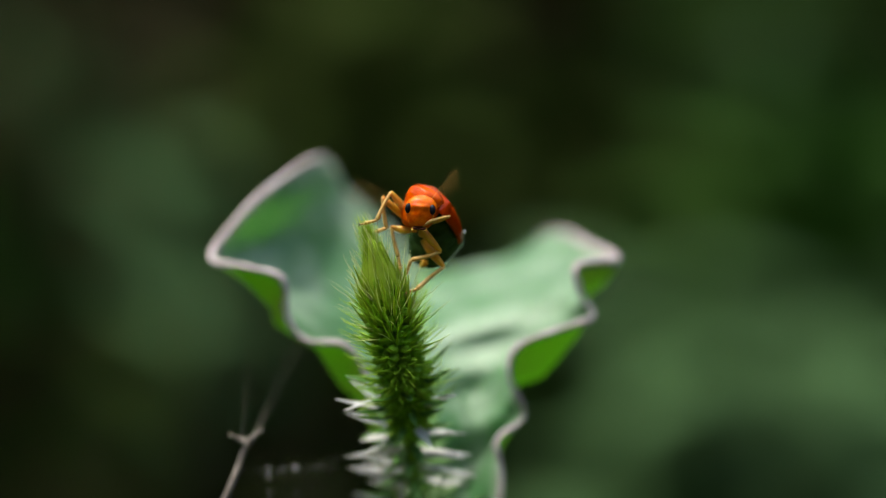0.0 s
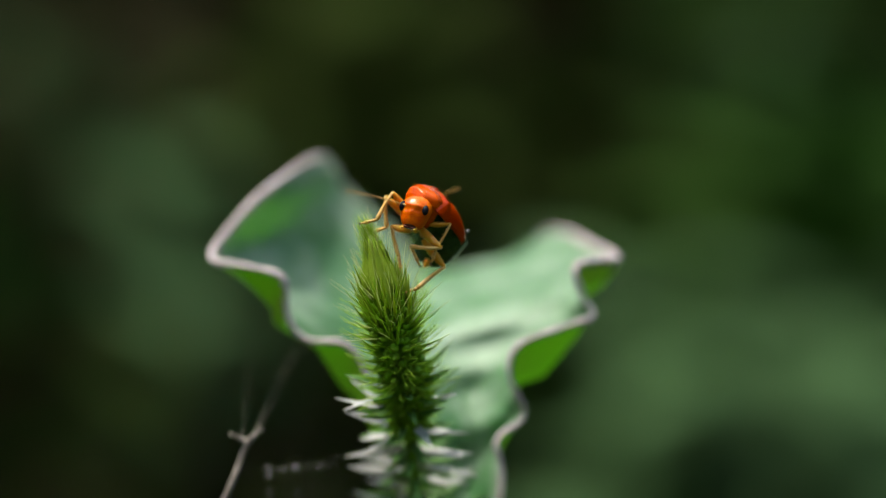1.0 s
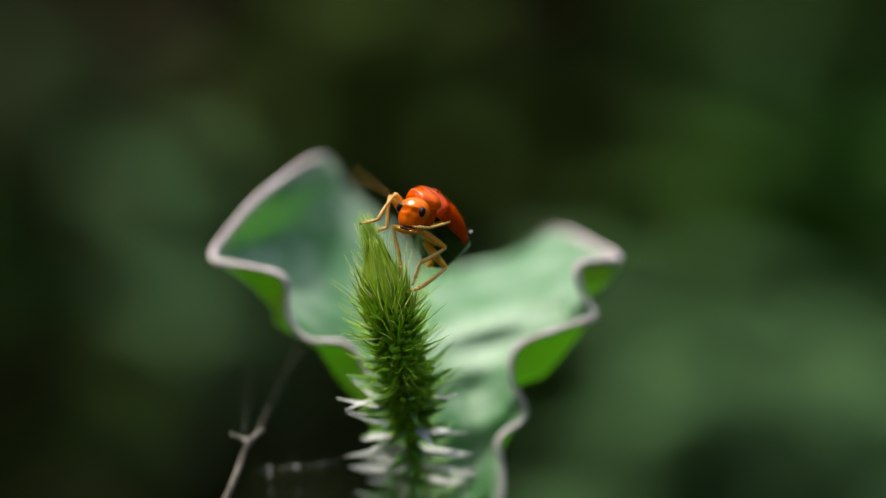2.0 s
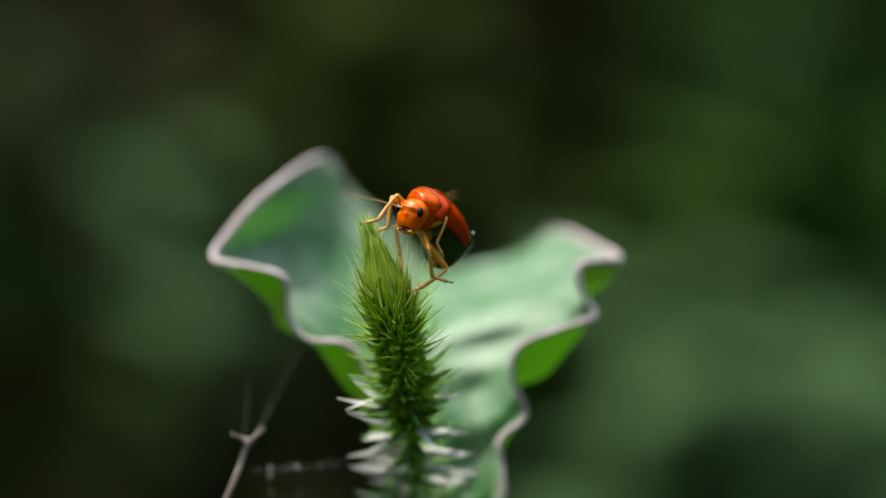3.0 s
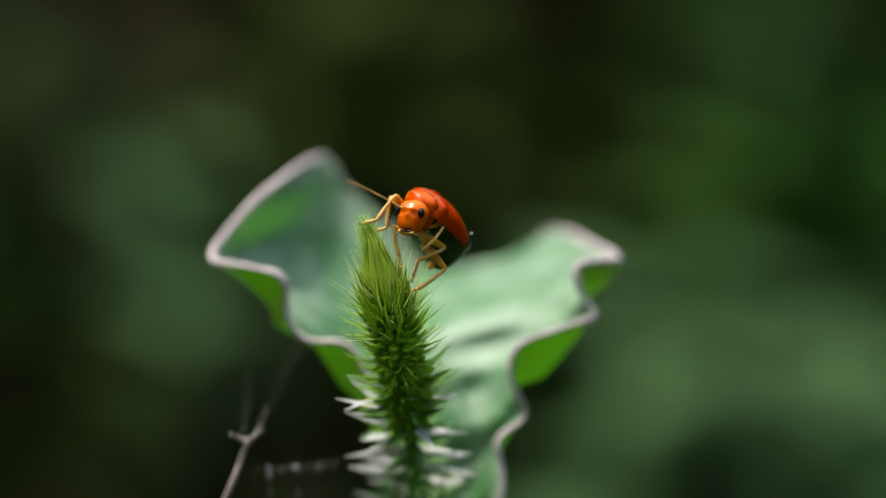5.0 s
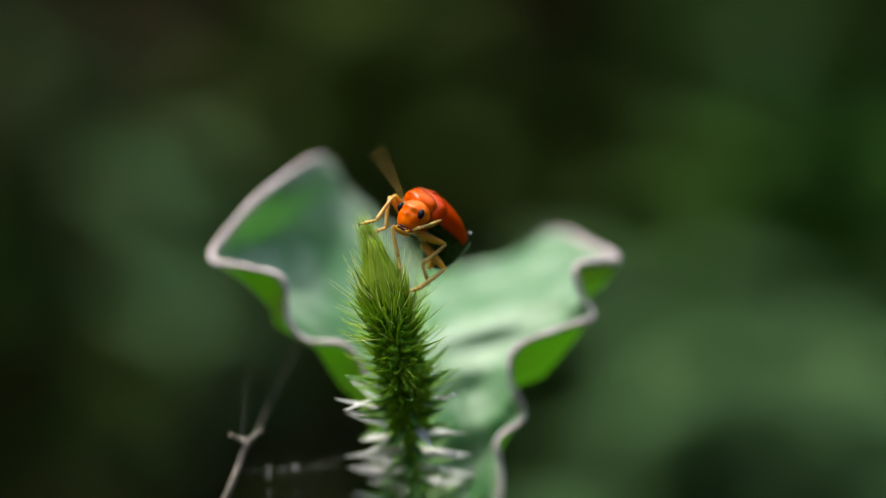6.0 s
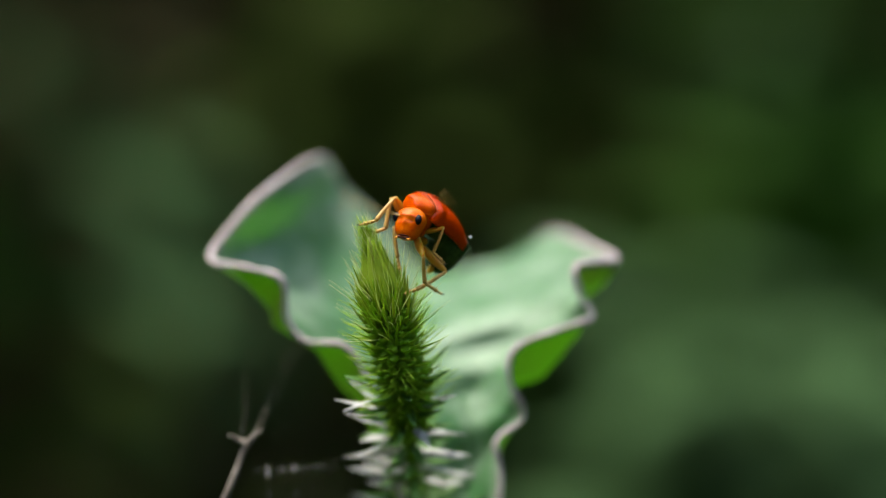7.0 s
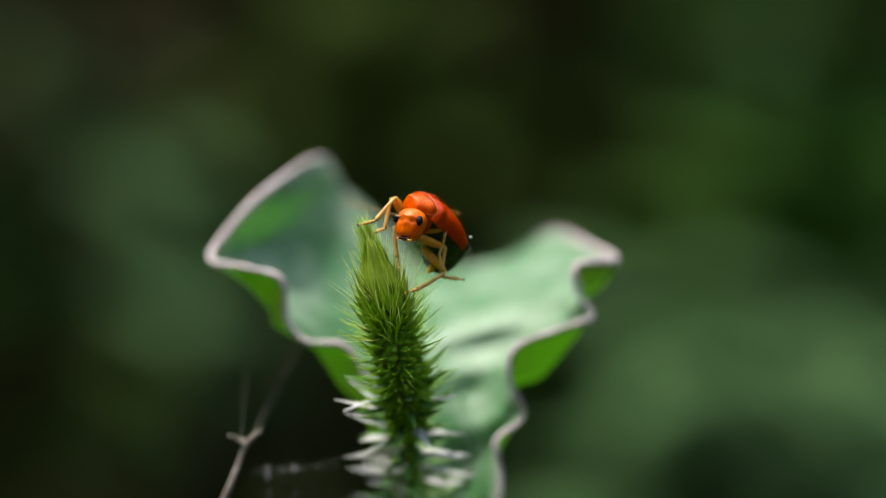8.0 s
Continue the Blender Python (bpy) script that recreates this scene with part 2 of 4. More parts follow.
for i, (u, v, deep, lv, mat, text) in enumerate((
        (-23.0, 4.0, 580, (24, 38), M_LEAF_B, DULL),
        (-34.0, 0.0, 560, (18, 36), M_LEAF_G, FRESH),
        (25.5, 4.0, 680, (34, 44), M_LEAF_G, FRESH),
        (30.5, 1.5, 640, (30, 42), M_LEAF_G, FRESH),
        (26.5, 11.5, 720, (10, 38), M_LEAF_B, DULL),
        (17.5, -10.5, 620, (24, 42), M_LEAF_B, DULL),
        (21.5, -11.0, 560, (30, 42), M_LEAF_B, DULL),
        (27.5, -6.5, 640, (18, 40), M_LEAF_SHADE, DARKENED),
        (28.0, -11.5, 520, (30, 42), M_LEAF_B, DULL),
        (22.5, -13.5, 470, (30, 40), M_LEAF_B, DULL),
        (-19.0, 12.0, 740, (8, 36), M_LEAF_B, DULL),
        (-3.0, 11.5, 800, (26, 44), M_LEAF_SHADE, DARKENED),
        (-9.0, 9.0, 800, (20, 44), M_LEAF_SHADE, DARKENED),
        (3.0, 3.5, 860, (16, 40), M_LEAF_SHADE, DARKENED),
        (-20.0, -12.0, 820, (16, 44), M_LEAF_SHADE, DARKENED))):
    weed(u, v, deep, lv, mat, text, 10 + i)


def foliage(name, count, where, size, material, label, seed):
    """Dense leaves that nobody could count, as one mesh."""
    rnd = np.random.default_rng(seed)
    base = np.array([(0, -0.5, 0), (0.3, -0.1, 0.06), (0.22, 0.25, 0.03), (0, 0.5, -0.08), (-0.22, 0.25, 0.03), (-0.3, -0.1, 0.06), (0, 0, -0.02)])
    faces = [(0, 1, 6), (1, 2, 6), (2, 3, 6), (3, 4, 6), (4, 5, 6), (5, 0, 6)]
    verts, polys = [], []
    for k in range(count):
        c = where(rnd)
        m = Euler(rnd.uniform(-1, 1, 3) * (1.1, 1.1, 3.1)).to_matrix()
        s = size * rnd.uniform(0.6, 1.3)
        n = len(verts)
        verts += [tuple(Vector(c) + m @ Vector(b * s)) for b in base]
        polys += [tuple(n + i for i in f) for f in faces]
    me = bpy.data.meshes.new(name)
    me.from_pydata([tuple(Vector(v) * MM) for v in verts], [], polys)
    me.materials.append(material)
    return tagged(new(name, me), label, "foliage", kind="stuff")


def thicket(near, far, tall, spread):
    """Places in a bank of growth that bends round the clearing, uneven on top; spread is its half angle in degrees."""
    def where(r):
        a = radians(r.uniform(-spread, spread))
        d = near + r.uniform(0, 1) ** 2 * (far - near)
        d += 90 * noise.noise((4 * math.sin(a), 4 * math.cos(a), 2.0))
        top = tall * (0.78 + 0.45 * noise.noise((7 * math.sin(a), 7 * math.cos(a), d / 300)))
        return d * math.sin(a), d * math.cos(a) - 100, -10 + (top + 10) * r.uniform(0, 1) ** 0.8
    return where


foliage("undergrowth", 20000, thicket(960, 1650, 1250, 80), 75, M_LEAF_D, "dense deep green undergrowth in the shade", 1)
foliage("low_herbs", 14000, lambda r: (r.normal(0, 800), r.normal(250, 700), abs(r.normal(0, 40))), 42, M_LEAF_D, "low dark green herbs on the soil", 6)
foliage("leaf_litter", 3200, lambda r: (r.normal(0, 900), r.normal(300, 800), r.uniform(-8, 6)), 45, M_LEAF_N, "brown fallen leaves on the soil", 5)
foliage("dead_foliage", 1300, lambda r: (r.choice((-210, -150, -90, 25)) + r.normal(0, 50), r.uniform(860, 940), r.normal(395, 45)), 45, M_LEAF_N,
        "withered brown foliage hanging in the undergrowth", 2)
# Leaves out of view, added overhead only to keep the sky off the undergrowth.
foliage("canopy", 1800, lambda r: (r.uniform(-1300, 1300), r.uniform(950, 1600), 800 + r.uniform(0, 1) * 350), 95, M_LEAF_D,
        "added unseen leaves overhead that shade the undergrowth", 3)


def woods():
    """A plain dark wall for shaded woods; its unseen part behind cuts low sky light."""
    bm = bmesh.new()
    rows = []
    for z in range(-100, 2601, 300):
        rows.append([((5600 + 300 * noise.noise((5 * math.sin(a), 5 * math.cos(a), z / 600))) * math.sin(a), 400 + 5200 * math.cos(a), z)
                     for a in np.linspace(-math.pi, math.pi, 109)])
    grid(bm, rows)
    return tagged(part("backdrop", bm, M_WOODS), "plain dark wall standing in for shaded woodland", "woodland", kind="structure")


woods()


# ---- the broad leaf behind the spike ----
def broad_leaf():
    thing = tagged(new("broad_leaf"), "pale green cupped leaf with a wavy pinkish margin", "leaf")
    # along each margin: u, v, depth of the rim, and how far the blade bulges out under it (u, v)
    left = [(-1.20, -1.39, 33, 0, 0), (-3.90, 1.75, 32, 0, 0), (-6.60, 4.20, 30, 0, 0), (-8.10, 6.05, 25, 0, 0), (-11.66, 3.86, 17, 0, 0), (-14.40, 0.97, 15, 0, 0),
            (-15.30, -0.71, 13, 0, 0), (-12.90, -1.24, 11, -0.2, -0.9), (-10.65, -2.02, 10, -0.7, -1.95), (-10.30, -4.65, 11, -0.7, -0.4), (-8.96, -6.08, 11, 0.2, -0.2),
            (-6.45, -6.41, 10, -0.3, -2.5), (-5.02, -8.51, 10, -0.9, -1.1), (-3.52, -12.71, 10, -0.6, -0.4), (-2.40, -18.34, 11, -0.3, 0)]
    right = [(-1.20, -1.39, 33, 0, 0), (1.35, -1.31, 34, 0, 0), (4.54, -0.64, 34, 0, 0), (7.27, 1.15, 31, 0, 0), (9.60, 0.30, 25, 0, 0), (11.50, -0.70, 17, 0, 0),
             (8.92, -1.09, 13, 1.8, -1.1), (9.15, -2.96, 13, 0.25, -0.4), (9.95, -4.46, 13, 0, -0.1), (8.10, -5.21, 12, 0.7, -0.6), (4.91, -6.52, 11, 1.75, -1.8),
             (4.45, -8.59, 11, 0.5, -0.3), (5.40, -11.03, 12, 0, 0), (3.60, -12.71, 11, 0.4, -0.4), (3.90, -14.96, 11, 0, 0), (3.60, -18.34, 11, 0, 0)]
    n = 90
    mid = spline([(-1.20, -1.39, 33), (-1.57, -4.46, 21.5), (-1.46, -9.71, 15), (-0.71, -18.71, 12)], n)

    def side(ctrl):
        rows, rim = [], []
        line = np.array(spline(ctrl, n))
        calm = np.array([line[max(0, k - 9):k + 10].mean(axis=0) for k in range(n + 1)])
        for k, c in enumerate(line):
            u, v, d, bu, bv = c
            a, f, g = Vector(mid[k]), Vector((u, v, d)), Vector((calm[k][0] + calm[k][3], calm[k][1] + calm[k][4], calm[k][2]))
            roll = math.hypot(bu, bv)
            fade = min(1, max(0, (k - 14) / 14))
            fold = f + Vector((bu, bv, 1.2 * min(1, max(0, (k - 18) / 8)) + 0.7 * roll)) + (a - f) * 0.10 * max(0, 1 - roll / 0.8)
            waist = a + (g - a) * 0.45 + Vector((0, 0, 2.4 * fade))
            inner = a + (g - a) * 0.78 + Vector((0, 0, 2.2 * fade))
            dimple = 0.7 * noise.noise((k * 0.13, len(ctrl), 0.3))
            inner.z += dimple
            waist.z += 0.8 * noise.noise((k * 0.15, len(ctrl), 5.3))
            vein = 0.13 * (abs(math.sin(k * 0.31 + len(ctrl))) - 0.6)      # furrows along the side veins
            inner.z += vein
            waist.z += 0.8 * vein
            row = spline([a, waist, inner, fold, f], 36)
            rows.append([local(*q) for q in row])
            rim.append(local(u, v, d))
        return rows, rim

    def under(rows):
        """The lower face: the same sheet, a little behind the upper one."""
        g = np.array([[tuple(p) for p in r] for r in rows])
        nrm = np.cross(np.gradient(g, axis=0), np.gradient(g, axis=1))
        nrm /= np.maximum(np.linalg.norm(nrm, axis=2, keepdims=True), 1e-9)
        if nrm[50, 12, 1] < 0:
            nrm = -nrm
        return g + nrm * np.linspace(0.2, 0.06, g.shape[1])[None, :, None]

    rims = []
    upper, lower = bmesh.new(), bmesh.new()
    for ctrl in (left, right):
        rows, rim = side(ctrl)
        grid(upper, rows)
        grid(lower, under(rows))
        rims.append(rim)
    bmesh.ops.remove_doubles(upper, verts=upper.verts, dist=0.002)
    part("blade", upper, M_BLADE, thing)
    part("underside", lower, M_UNDER, thing, "bright yellow-green leaf underside")
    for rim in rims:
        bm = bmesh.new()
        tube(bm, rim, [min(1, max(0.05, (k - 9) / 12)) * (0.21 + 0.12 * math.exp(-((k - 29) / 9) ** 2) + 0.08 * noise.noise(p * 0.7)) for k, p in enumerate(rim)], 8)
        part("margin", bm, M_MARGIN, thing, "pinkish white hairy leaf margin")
    bm = bmesh.new()
    tube(bm, [local(*q) + Vector((0, 0.35, 0)) for q in mid], [0.3 + 0.4 * k / n for k in range(n + 1)], 8)
    part("midrib", bm, M_STALK, thing)
    bm = bmesh.new()
    root = local(*mid[-1])
    tube(bm, spline([root, root + Vector((2, 4, -30)), root + Vector((6, 14, -140)), (root.x + 10, root.y + 20, -14)], 16), [0.9 + 0.05 * k for k in range(17)], 8)
    part("stalk", bm, M_STALK, thing)


broad_leaf()


# ---- the flower spike ----
AXIS = [(-5.21, 1.54, 0.6), (-4.58, -0.34, 0.8), (-3.82, -3.34, 1.2), (-3.07, -6.71, 2.4), (-2.48, -10.09, 5.0), (-2.10, -13.46, 8.5), (-1.84, -17.21, 12.5)]


def bract_mesh(name, length, width, keel, bend, material, blunt=1.15):
    """A narrow pointed scale along +z, hollow on its inner side (towards -y)."""
    bm = bmesh.new()
    rows = []
    for i in range(8):
        u = i / 7
        w = max(0.012, width * (0.5 + 1.2 * u) * (1 - u) ** blunt)
        row = []
        for j in range(-2, 3):
            v = j / 2
            row.append((w * v, keel * (1 - v * v) * w / width + bend * u * u * length, length * u))
        rows.append(row)
    grid(bm, rows)
    ob = thick(part(name, bm, material), 0.06)
    return ob


def along(t):
    """Place and direction on the spike's axis, t from 0 at the tip to 1."""
    x = t * 60
    i = min(int(x), 59)
    a, b = AXIS_PTS[i], AXIS_PTS[i + 1]
    return a + (b - a) * (x - i), (AXIS_PTS[max(i - 1, 0)] - AXIS_PTS[min(i + 2, 60)]).normalized()


AXIS_PTS = [local(*q) for q in spline(AXIS, 60)]


def on_spike(t, around, radius, lift):
    """The pose of a scale on the spike: lift is how far it leans out from the axis, in degrees."""
    p, d = along(t)
    side = d.cross(Vector((0, 1, 0))).normalized()
    fwd = side.cross(d).normalized()
    o = side * math.cos(around) + fwd * math.sin(around)
    z = (d * math.cos(radians(lift)) + o * math.sin(radians(lift))).normalized()
    x = d.cross(o).normalized()
    y = z.cross(x)
    m = Matrix((x, y, z)).transposed().to_4x4()
    m.translation = (p + o * radius) * MM
    if y.dot(o) < 0:
        m = m @ Matrix.Rotation(math.pi, 4, "Z")
    return m


def girth(t):
    """Half the width of the spike's solid body, in millimetres, from its tip (0) down to 1."""
    return float(np.interp(t, (0, 0.04, 0.10, 0.17, 0.27, 0.37, 0.48, 0.58, 0.66, 0.75, 0.84, 1.0), (0.10, 0.26, 0.46, 0.72, 1.15, 1.50, 1.72, 1.72, 1.45, 1.0, 0.72, 0.72)))


def bud_mesh(name, size, material):
    """A plump closed floret along +z with a puckered, pointed end."""
    bm = bmesh.new()
    rings = []
    for i in range(7):
        u = i / 6
        r = size * (0.30 + 0.45 * math.sin(math.pi * min(1, 0.15 + u * 0.9))) * (1 - 0.75 * max(0, u - 0.7) / 0.3)
        rings.append([(r * math.cos(q) * (1 + 0.12 * math.cos(3 * q)), r * math.sin(q) * 0.85, size * 1.7 * u) for q in (2 * math.pi * k / 7 for k in range(7))])
    loft(bm, rings)
    return part(name, bm, material)


def hairs(bm, rnd, count, span, lift, length, radius, root=0.8, sides=3):
    """Fine hairs over a stretch of the spike, each a little bent."""
    for k in range(count):
        t = span[0] + (span[1] - span[0]) * rnd.random()
        f = (t - span[0]) / (span[1] - span[0])
        m = on_spike(t, rnd.uniform(0, 6.283), root * girth(t), lift[0] + (lift[1] - lift[0]) * f + rnd.gauss(0, 8))
        ln = rnd.uniform(*length)
        c, d = rnd.uniform(-0.22, 0.22), rnd.uniform(-0.12, 0.05)
        tube(bm, [(m @ (Vector((c * ln * q * q, d * ln * q * q, ln * q)) * MM)) / MM for q in (0, 0.35, 0.7, 1)], [radius, radius * 0.85, radius * 0.6, radius * 0.2], sides)


def flower_spike():
    thing = tagged(new("flower_spike"), "green bristly flower spike with papery lower bracts", "flower spike")
    bm = bmesh.new()
    tube(bm, AXIS_PTS[16:], [0.62 * girth(k / 60) for k in range(16, 61)], 16)
    end = AXIS_PTS[-1]
    part("stem", bm, M_CORE, thing)
    bm = bmesh.new()
    tube(bm, spline([end, end + Vector((1, 3, -40)), end + Vector((4, 12, -160)), (end.x + 8, end.y + 20, -14)], 14), [0.8 + 0.04 * k for k in range(15)], 10)
    part("stalk", bm, M_STALK, thing)
    # the closed bud at the tip, ribbed lengthwise
    bm = bmesh.new()
    rings = []
    for k in range(0, 25):
        t = 0.004 + 0.30 * k / 24
        p, d = along(t)
        side = d.cross(Vector((0, 1, 0))).normalized()
        fwd = side.cross(d).normalized()
        r = 0.90 * girth(t)
        rings.append([p + (side * math.cos(q) + fwd * math.sin(q)) * r * (1 + 0.05 * math.cos(9 * q) + 0.05 * noise.noise((3 * math.cos(q), 3 * math.sin(q), 6 * t))) for q in (2 * math.pi * j / 40 for j in range(40))])
    loft(bm, rings)
    part("tip_bud", bm, M_TIPBRACT, thing)
    rnd = random.Random(4)
    bracts = [bract_mesh("bract", ln, w, 0.22, b, M_BRACT, e) for ln, w, b, e in ((1.7, 0.22, -0.10, 1.3), (1.3, 0.30, 0.02, 1.2), (2.1, 0.20, -0.16, 1.5), (1.0, 0.30, 0.12, 1.2))]
    tips = [bract_mesh("tip_bract", ln, w, 0.25, b, M_TIPBRACT, e) for ln, w, b, e in ((3.6, 0.66, 0.0, 1.5), (2.6, 0.20, 0.03, 1.2), (2.2, 0.16, 0.06, 1.3))]
    lows = [bract_mesh("lower_bract", ln, w, 0.35, b, M_GREENBRACT, e) for ln, w, b, e in ((3.1, 0.56, -0.10, 1.0), (2.6, 0.46, 0.06, 1.1), (3.5, 0.42, -0.16, 1.2))]
    pales = [bract_mesh("papery_bract", ln, w, 0.22, b, M_PALE, 1.1) for ln, w, b in ((4.2, 0.42, -0.06), (3.5, 0.36, 0.10), (4.4, 0.46, -0.10), (3.0, 0.60, 0.04))]
    buds = [bud_mesh("floret", q, M_FLORET) for q in (0.46, 0.54, 0.40)]

    def place(proto, m):
        ob = proto.copy()
        scene.collection.objects.link(ob)
        ob.parent = thing
        ob.matrix_local = m
        return ob

    # long scales that close round the tip, opening downwards
    for k in range(18):
        t = 0.25 + 0.12 * k / 18
        reach = sum((AXIS_PTS[j + 1] - AXIS_PTS[j]).length for j in range(int(t * 60))) - rnd.uniform(0.5, 1.1)
        place(tips[0], on_spike(t, k * 2.39996, 1.0 * girth(t), -14.5 + 4 * k / 18 + rnd.uniform(-0.5, 0.5)) @ Matrix.Diagonal((1, 1, reach / 3.6, 1)))
    for k in range(34):
        t = 0.31 + 0.11 * k / 34
        place(tips[1 + k % 2], on_spike(t, k * 2.39996 + 1.0, 0.9 * girth(t), -6 + 190 * (t - 0.27) + rnd.gauss(0, 5)))
    # florets, each with its pointed bract
    for k in range(230):
        t = 0.325 + 0.43 * k / 230
        q = k * 2.39996 + rnd.gauss(0, 0.1)
        place(buds[rnd.randrange(3)], on_spike(t, q, 0.56 * girth(t), 38 + 42 * min(1, (t - 0.325) / 0.16) + rnd.uniform(-10, 10)))
    for k in range(240):
        t = 0.32 + 0.44 * k / 240
        q = k * 2.39996 + 0.4 + rnd.gauss(0, 0.15)
        place(bracts[rnd.randrange(4)], on_spike(t, q, 0.72 * girth(t), 24 + 46 * min(1, (t - 0.32) / 0.2) + rnd.uniform(-10, 12)))
    # tiers of spreading bracts lower down, green ones over papery ones
    for tier in range(9):
        t = 0.60 + 0.05 * tier
        turn = tier * 1.1
        for k in range(7):
            q = turn + k * 0.8976 + rnd.gauss(0, 0.12)
            place(lows[rnd.randrange(3)], on_spike(t + rnd.uniform(-0.012, 0.012), q, 0.55 * girth(t), 70 + 2 * tier + rnd.gauss(0, 7)))
        for k in range(1 if tier < 1 else 3 if tier < 3 else 5):
            q = math.pi * (k % 2) + rnd.gauss(0.25, 0.5)
            place(pales[rnd.randrange(4)], on_spike(t + 0.022 + rnd.uniform(-0.012, 0.012), q, 0.5 * girth(t), 78 + 1.5 * tier + rnd.gauss(0, 6)))
    for ob in bracts + tips + lows + pales + buds:
        bpy.data.objects.remove(ob)
    # bristles, long and pale at the sides, and the down between the scales
    bm = bmesh.new()
    hairs(bm, rnd, 110, (0.12, 0.34), (4, 26), (1.0, 2.6), 0.022, 0.85, 4)
    hairs(bm, rnd, 80, (0.30, 0.44), (26, 60), (1.8, 3.4), 0.030, 0.85, 4)
    tagged(part("bristles", bm, M_AWN, thing, "pale fine bristles"), kind="stuff")
    bm = bmesh.new()
    hairs(bm, rnd, 170, (0.36, 0.64), (44, 74), (1.6, 3.0), 0.045, 0.8, 5)
    tagged(part("spiny_cover", bm, M_BRACT, thing, "stiff green spines of the florets"), kind="stuff")
    bm = bmesh.new()
    hairs(bm, rnd, 800, (0.03, 0.32), (10, 24), (0.4, 1.4), 0.011)
    hairs(bm, rnd, 900, (0.28, 0.62), (20, 75), (0.4, 1.2), 0.011)
    tagged(part("down", bm, M_DOWN, thing, "soft yellow-green down"), kind="stuff")


flower_spike()


# ---- the dry twig with its threads ----
def dry_twig():
    thing = tagged(new("dry_twig"), "thin dry grey twig with torn cobweb", "twig")
    rnd = random.Random(8)
    fork = local(-12.95, -12.94, 7)
    bm = bmesh.new()
    low = local(-14.62, -16.91, 6)
    tube(bm, spline([*[low + Vector((-0.9 * k ** 0.5, 0, -(low.z + 14) * (k / 12) ** 2.2)) for k in range(12, 0, -1)], low, local(-13.70, -14.77, 6.5), local(-13.30, -13.6, 7), fork], 60), [0.32 - 0.002 * k for k in range(61)], 8)
    part("stem", bm, M_TWIG, thing)
    for ends, r in (([fork, local(-12.60, -12.53, 8), local(-11.47, -10.28, 13), local(-10.20, -7.65, 19), local(-9.15, -5.96, 23)], 0.042),
                    ([fork, local(-13.50, -12.64, 7), local(-14.17, -12.30, 6.5)], 0.26), ([fork, local(-12.67, -12.56, 7), local(-12.00, -11.96, 7.5)], 0.28),
                    ([local(-13.42, -12.64, 7), local(-13.05, -9.71, 11), local(-12.82, -6.34, 14)], 0.012)):
        bm = bmesh.new()
        c = spline(ends, 16)
        tube(bm, [Vector(p) + Vector((rnd.uniform(-.06, .06), 0, rnd.uniform(-.06, .06))) for p in c], [r * (1 - 0.04 * k) for k in range(17)], 6)
        part("branch", bm, M_TWIG, thing)
    for u, v, tall, r in ((-11.58, -15.05, 0.18, 0.09), (-11.62, -14.55, 0.13, 0.10), (-9.83, -14.51, 0.15, 0.13), (-10.60, -14.60, 0.08, 0.06), (-8.25, -14.40, 0.08, 0.06), (-11.50, -16.2, 0.10, 0.06), (-9.7, -16.2, 0.08, 0.06)):
        bm = bmesh.new()
        ball(bm, local(u, v, 9), (r, r * 0.9, tall), 8)
        ball(bm, local(u + 0.8 * r, v - 0.6 * tall, 9), (0.5 * r, 0.6 * r, 0.5 * r), 8)
        part("fluff", bm, M_THREAD, thing, "pale speck caught in cobweb")
    bm = bmesh.new()
    for a, b in (((-13.42, -14.59), (-6.90, -14.44)), ((-11.62, -14.66), (-11.50, -16.84)), ((-11.62, -14.66), (-5.40, -13.46))):
        p, q = local(*a, 9), local(*b, 9)
        tube(bm, [p + (q - p) * f - Vector((0, 0, 0.3 * math.sin(math.pi * f))) for f in (0, .2, .4, .6, .8, 1)], [0.006] * 6, 4)
    part("thread", bm, M_THREAD, thing, "fine cobweb threads")


dry_twig()

# ---- the beetle: in its own space it faces -y, its back is up ----
beetle = tagged(new("beetle"), "orange leaf beetle with dark belly on the spike", "beetle")


